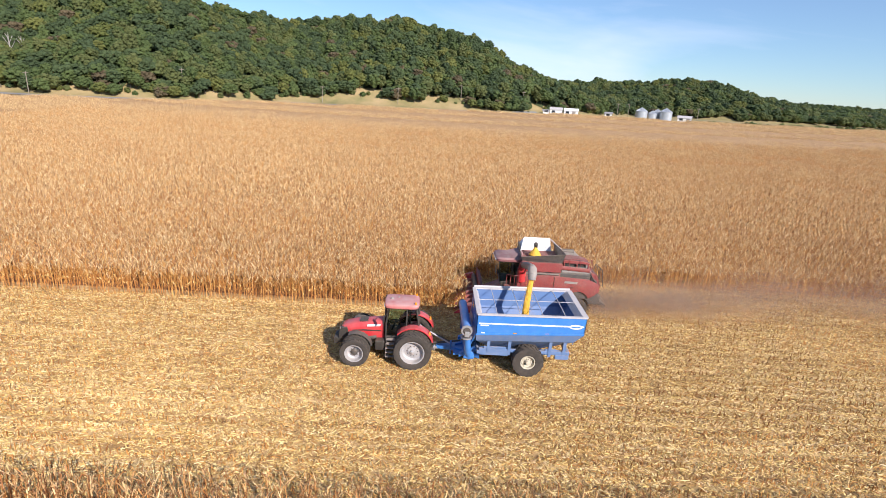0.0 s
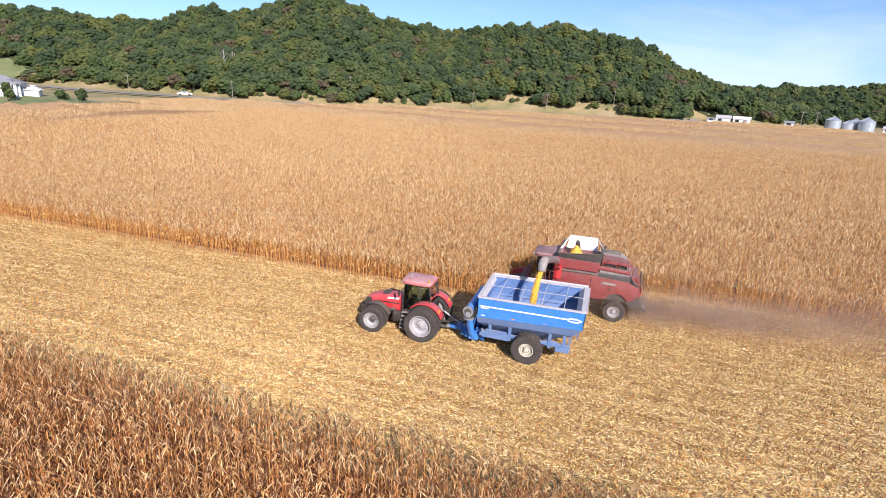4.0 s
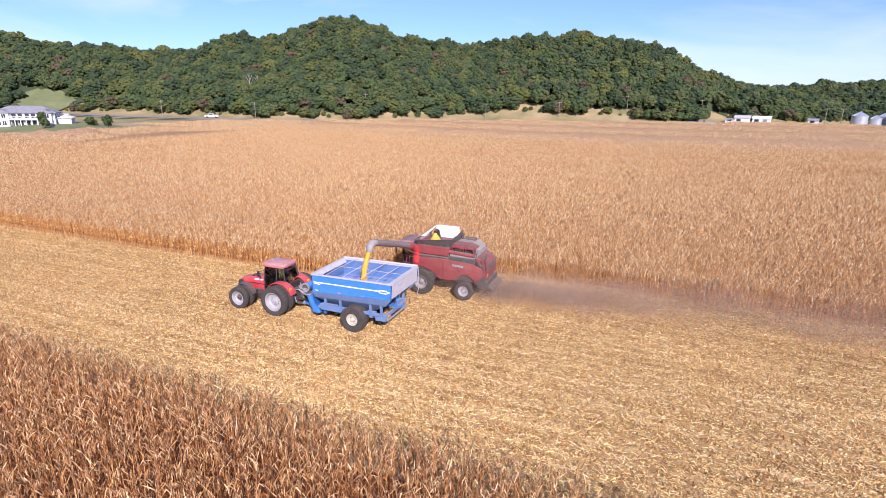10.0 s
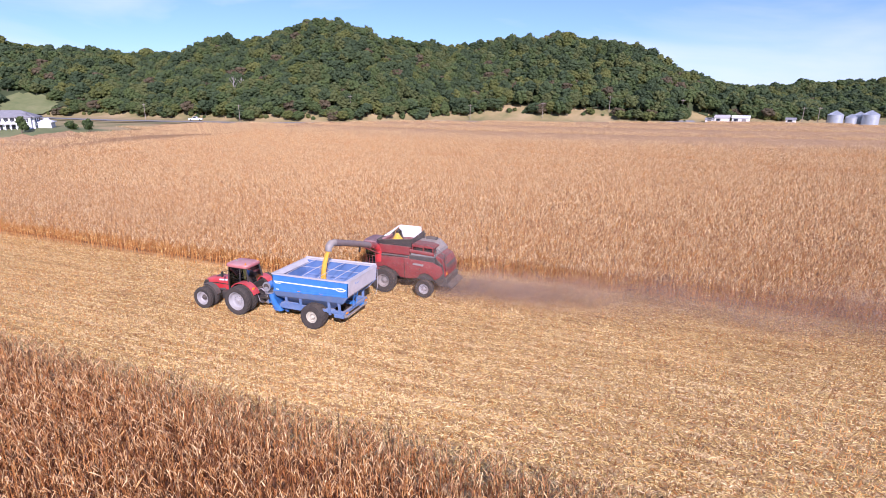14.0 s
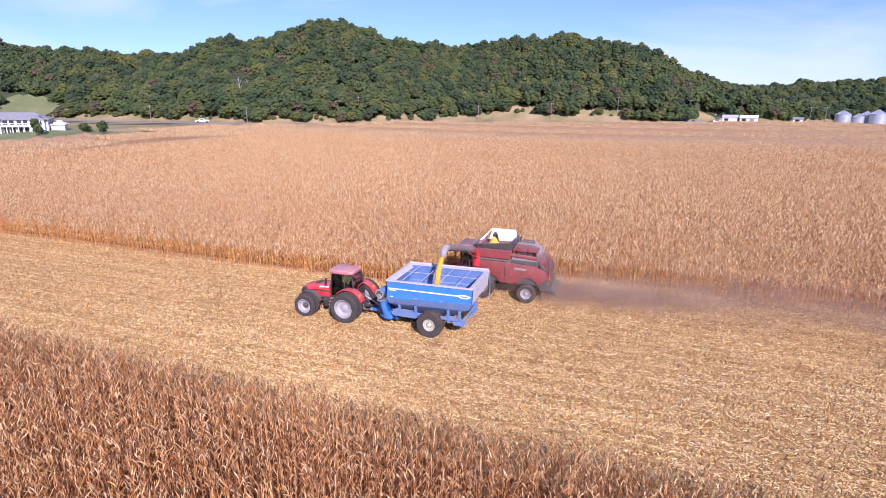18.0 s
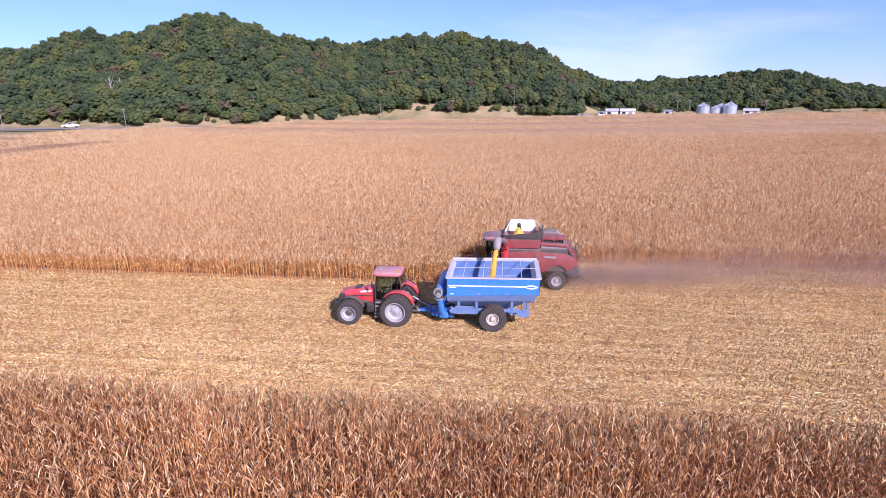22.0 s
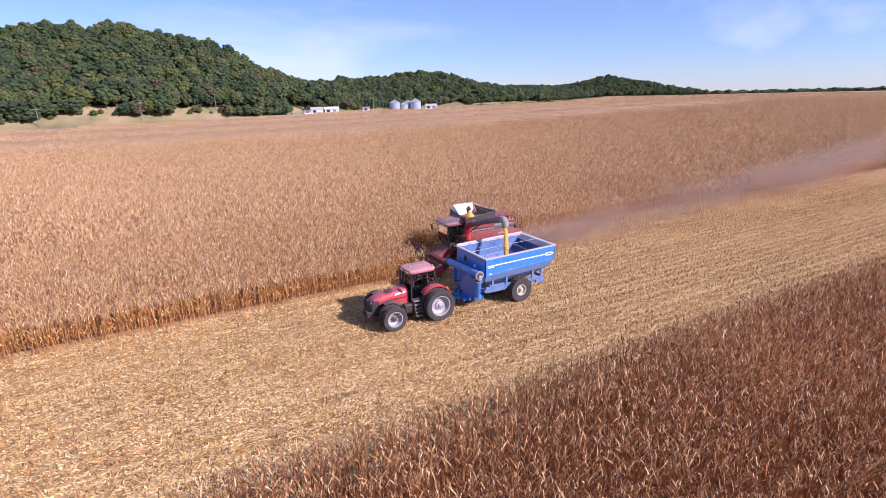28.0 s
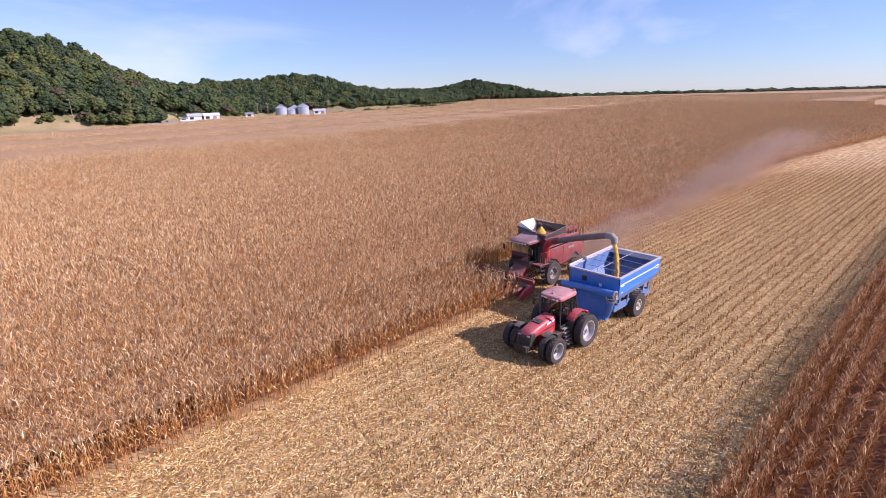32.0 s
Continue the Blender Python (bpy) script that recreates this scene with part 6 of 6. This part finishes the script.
def build_house():
    hx, hy = -130.2, 62.0
    z = ground_at(hx, hy) - 0.4
    Hs = thing("house", "large white two-storey house with grey hipped roof and balcony", "house", (hx, hy, z))
    Hs.rotation_euler, Hs.scale = (0, 0, radians(44.5)), (0.92, 0.92, 0.8)
    def p(name, bm, m, par=None, label="", smooth=False):
        return part(name, bm, M[m], par or Hs, label, smooth)
    p("wall", merge(box((-7.2, -3.5, 0), (7.2, 3.5, 4.6)), box((-6.4, -4.3, 0), (-3.2, -3.4, 4.6)), box((3.4, -4.4, 0), (6.6, -3.4, 4.6))), "siding", None, "white rendered walls")
    p("roof", merge(hip_roof(-7.2, 7.2, -3.5, 3.5, 4.6, 2.0), hip_roof(-6.4, -3.2, -4.3, 0, 4.6, 1.1, 0.35), hip_roof(3.4, 6.6, -4.4, 0, 4.6, 1.1, 0.35)), "shingle", None, "grey shingle hipped roof")
    ch = p("chimney", box((-6.6, -3.0, 0), (-5.6, -2.0, 7.0), 0.05), "siding")
    p("chimney_cap", box((-6.75, -3.15, 6.9), (-5.45, -1.85, 7.1), 0.03), "siding", ch)
    for zz in (0.7, 2.9):
        for x in (-5.6, -4.3, 4.2, 5.6):
            y = -4.3 if x < 0 else -4.4
            w = p("window", box((x - 0.42, y - 0.05, zz), (x + 0.42, y + 0.05, zz + 1.25), 0.01), "window")
            p("frame", merge(box((x - 0.5, y - 0.08, zz - 0.08), (x + 0.5, y + 0.04, zz)), box((x - 0.5, y - 0.08, zz + 1.25), (x + 0.5, y + 0.04, zz + 1.33)), box((x - 0.04, y - 0.08, zz), (x + 0.04, y + 0.04, zz + 1.25))), "white", w)
        for x in (-2.2, -0.8, 0.8, 2.2):
            w = p("window", box((x - 0.5, -3.56, zz - (0.5 if zz < 1 else 0)), (x + 0.5, -3.46, zz + 1.35), 0.01), "window")
            p("frame", box((x - 0.56, -3.6, zz + 1.35), (x + 0.56, -3.46, zz + 1.45)), "white", w)
        for y in (-2.2, 0, 2.2):
            p("window", box((7.15, y - 0.4, zz), (7.25, y + 0.4, zz + 1.25), 0.01), "window")
            p("window", box((-7.25, y - 0.4, zz), (-7.15, y + 0.4, zz + 1.25), 0.01), "window")
    bal = p("balcony", box((-3.2, -4.9, 2.35), (3.4, -3.5, 2.55), 0.02), "white")
    for k in range(6):
        x = -3.1 + k * 1.28
        p("column", tube([(x, -4.8, 0), (x, -4.8, 2.35)], 0.12, 8), "white", bal)
    p("balustrade", merge(box((-3.2, -4.86, 3.3), (3.4, -4.78, 3.4)), *[box((-3.15 + 0.33 * k, -4.84, 2.55), (-3.11 + 0.33 * k, -4.80, 3.3)) for k in range(20)]), "white", bal)
    p("garage", merge(box((7.2, -1.8, 0), (10.6, 2.8, 2.9)), hip_roof(7.4, 10.6, -1.8, 2.8, 2.9, 1.2, 0.4)), "siding")


build_house()


def build_bin(x, y, r, h):
    z = ground_at(x, y) - 0.2
    b = thing("grain_bin", "galvanised corrugated steel grain bin with conical roof", "grain bin", (x, y, z), "grain bins at the farmstead")
    prof = []
    n = int(h / 0.3)
    for k in range(n):
        prof += [(r, h * k / n), (r + 0.05, h * (k + 0.5) / n)]
    prof.append((r, h))
    part("wall", lathe(prof, (0, 0, 0), "z", 36), M["galv"], b, smooth=True)
    roof = part("roof", lathe([(r + 0.12, h - 0.05), (r * 0.5, h + r * 0.28), (0.35, h + r * 0.52), (0.35, h + r * 0.52 + 0.25), (0.0005, h + r * 0.52 + 0.3)], (0, 0, 0), "z", 36), M["galv"], b)
    part("roof_ribs", merge(*[tube([(r * math.cos(a), r * math.sin(a), h + 0.02), (0.4 * math.cos(a), 0.4 * math.sin(a), h + r * 0.53)], 0.05, 4) for a in np.linspace(0, 2 * math.pi, 17)[:-1]]), M["galv"], roof)
    part("door", box((-r - 0.08, -0.5, 0.3), (-r + 0.05, 0.5, 2.0), 0.02), M["grey"], b)
    part("ladder", merge(tube([(0.2, -r - 0.12, 0), (0.2, -r - 0.12, h)], 0.03, 4), tube([(-0.2, -r - 0.12, 0), (-0.2, -r - 0.12, h)], 0.03, 4)), M["steel"], b)


build_bin(96.5, 228.0, 2.7, 4.5)
build_bin(102.0, 228.5, 2.0, 3.6)
build_bin(107.6, 226.5, 2.8, 4.8)
build_bin(105.6, 231.5, 2.2, 4.4)


def build_shed(x, y, w, d, h, roof_mat, turn, label):
    z = ground_at(x, y) - 0.2
    s = thing("farm_shed", label, "shed", (x, y, z), "white farm buildings by the bluff")
    s.rotation_euler = (0, 0, radians(turn))
    part("wall", box((-w / 2, -d / 2, 0), (w / 2, d / 2, h), 0.03), M["siding"], s)
    part("roof", prism([(-d / 2 - 0.3, h - 0.1), (0, h + d * 0.22), (d / 2 + 0.3, h - 0.1), (d / 2 + 0.3, h + 0.05), (0, h + d * 0.22 + 0.15), (-d / 2 - 0.3, h + 0.05)], -w / 2 - 0.3, w / 2 + 0.3, "x"), M[roof_mat], s)
    for k in range(int(w / 3)):
        x0 = -w / 2 + 1.5 + 3 * k
        part("door" if k % 2 else "window", box((x0 - 0.8, -d / 2 - 0.05, 0.1 if k % 2 else 1.2), (x0 + 0.8, -d / 2 + 0.03, 2.2), 0.02), M["grey" if k % 2 else "window"], s)


build_shed(56.5, 231, 5.6, 4.4, 2.6, "pale", -12, "white gabled farm shed with pale metal roof")
build_shed(63.5, 230, 6.4, 4, 2.6, "white", -14, "long low white farm building")
build_shed(51.5, 230, 3, 2.6, 1.7, "shingle", -10, "small white outbuilding with dark roof")
build_shed(82.5, 233, 3.4, 3.0, 2.2, "shingle", -18, "small white cottage with dark roof among the trees")
build_shed(118, 229, 6, 4, 2.4, "pale", -25, "small white shed beside the grain bins")


def utility_pole(x, y, h):
    z = ground_at(x, y) - 0.3
    u = thing("utility_pole", "weathered wooden utility pole with a cross-arm", "utility pole", (x, y, z), "roadside utility poles")
    part("pole", tube([(0, 0, 0), (0, 0, h)], [0.14, 0.09], 8), M["pole"], u)
    arm = part("cross_arm", box((-0.9, -0.06, h - 0.6), (0.9, 0.06, h - 0.45), 0.01), M["pole"], u)
    for k in (-0.8, 0, 0.8):
        part("insulator", lathe([(0.06, 0), (0.05, 0.12), (0.0005, 0.14)], (k, 0, h - 0.45), "z", 8), M["grey"], arm)


for x, y in ((-171, 138), (-135, 153), (-96, 178), (-50, 206), (-18, 212), (10, 219), (40, 230), (86, 231), (92, 233), (124, 229)):
    utility_pole(x, y, 7.5)


def lawn_tree(x, y, h, w, seed, label):
    z = ground_at(x, y)
    t = thing("tree", label, "tree", (x, y, z), "young trees on the lawn")
    rng2 = random.Random(seed)
    part("trunk", merge(tube([(0, 0, -0.2), (0.05, 0, h * 0.45), (0, 0.05, h * 0.8)], [0.14, 0.1, 0.04], 8), *[tube([(0.02, 0, h * 0.35), (0.5 * math.cos(a), 0.5 * math.sin(a), h * 0.55)], [0.05, 0.02], 5) for a in (0.4, 2.2, 4.4)]), M["bark"], t)
    buf = ([], [], [])
    for k in range(9):
        a, q = rng2.uniform(0, 6.28), rng2.uniform(0, 0.32) * w
        s = w * rng2.uniform(0.16, 0.26)
        leaf_lump(buf, rng2, (q * math.cos(a), q * math.sin(a), h * rng2.uniform(0.38, 0.85)), (s, s, s * 1.15))
    ob = new("crown", mesh_of("crown", buf[0], buf[1], [M["leaves_green"]], buf[2]))
    ob.parent = t


lawn_tree(-119.6, 58.7, 4.4, 2.8, 301, "young green tree in front of the white house")
lawn_tree(-112.7, 71, 4.2, 2.6, 302, "small bright green tree on the lawn")
lawn_tree(-131, 50.4, 3.4, 2.0, 303, "slim young tree on the lawn")
lawn_tree(-140, 48, 5.2, 3.6, 304, "leafy tree at the edge of the lawn")
lawn_tree(-118.5, 70.5, 2.2, 3.0, 305, "rounded green shrub beside the house")

def dead_tree(x, y, h):
    """Pale leafless trunk with forked bare limbs, taller than the crowns round it."""
    t = thing("dead_tree", "pale leafless dead tree on the wooded slope", "tree", (x, y, ground_at(x, y)))
    part("trunk", tube([(0, 0, -0.3), (0.1, 0.05, h * 0.45), (0.0, 0.15, h * 0.75), (0.15, 0.1, h)], [0.26, 0.2, 0.13, 0.04], 8), M["dead_wood"], t)
    for k, (a, z0, ln) in enumerate(((0.3, 0.45, 0.38), (2.4, 0.5, 0.42), (4.1, 0.58, 0.34), (1.4, 0.66, 0.3), (5.3, 0.7, 0.26), (3.2, 0.8, 0.2))):
        p = Vector((0.08, 0.1, h * z0))
        d = Vector((math.cos(a) * 0.55, math.sin(a) * 0.55, 1)).normalized() * h * ln
        part("limb", merge(tube([p, p + d * 0.5 + Vector((0, 0, -0.15)), p + d], [0.11, 0.08, 0.03], 6), tube([p + d * 0.5, p + d * 0.75 + Vector((0.5 * math.sin(a), 0.5 * math.cos(a), 0.3))], [0.06, 0.02], 5)), M["dead_wood"], t)


dead_tree(-153.5, 172.0, 10.5)
dead_tree(-151.0, 174.5, 8.5)


def white_pickup(x, y, turn):
    z = ground_at(x, y) + 0.7
    c = thing("pickup_truck", "small white pickup truck on the country road", "truck", (x, y, z))
    c.rotation_euler = (0, 0, radians(turn))
    body = part("body", prism([(-2.6, 0.45), (-2.65, 1.0), (-1.2, 1.12), (2.6, 1.1), (2.65, 0.5)], -0.9, 0.9, "y", 0.06), M["white"], c)
    part("cabin", prism([(-1.3, 1.05), (-0.8, 1.75), (0.6, 1.78), (0.8, 1.05)], -0.82, 0.82, "y", 0.06), M["white"], c)
    for s in (-1, 1):
        part("side_window", prism([(-1.0, 1.18), (-0.7, 1.65), (0.5, 1.68), (0.62, 1.18)], s * 0.83 - 0.012, s * 0.83 + 0.012), M["window"], c)
        for wx in (-1.7, 1.7):
            part("wheel", lathe([(0.2, -0.12), (0.38, -0.12), (0.40, 0), (0.38, 0.12), (0.2, 0.12)], (wx, s * 0.82, 0.4), "y", 18), M["rubber"], c)
        part("headlight", box((-2.68, s * 0.65 - 0.15, 0.78), (-2.6, s * 0.65 + 0.15, 0.92), 0.02), M["lamp"], body)


white_pickup(-148, 142, 30)

# far hedge line on the plain
hedge = thing("field_hedge", "dark low hedge line across the far plain", "hedge", kind="stuff")
for k in range(70):
    a = k / 70
    plant_tree(122 + 190 * a, 226 + 78 * a + rng.uniform(-1, 1), ground_at(122 + 190 * a, 226 + 78 * a) - 1.2, rng.uniform(0.22, 0.36), hedge)
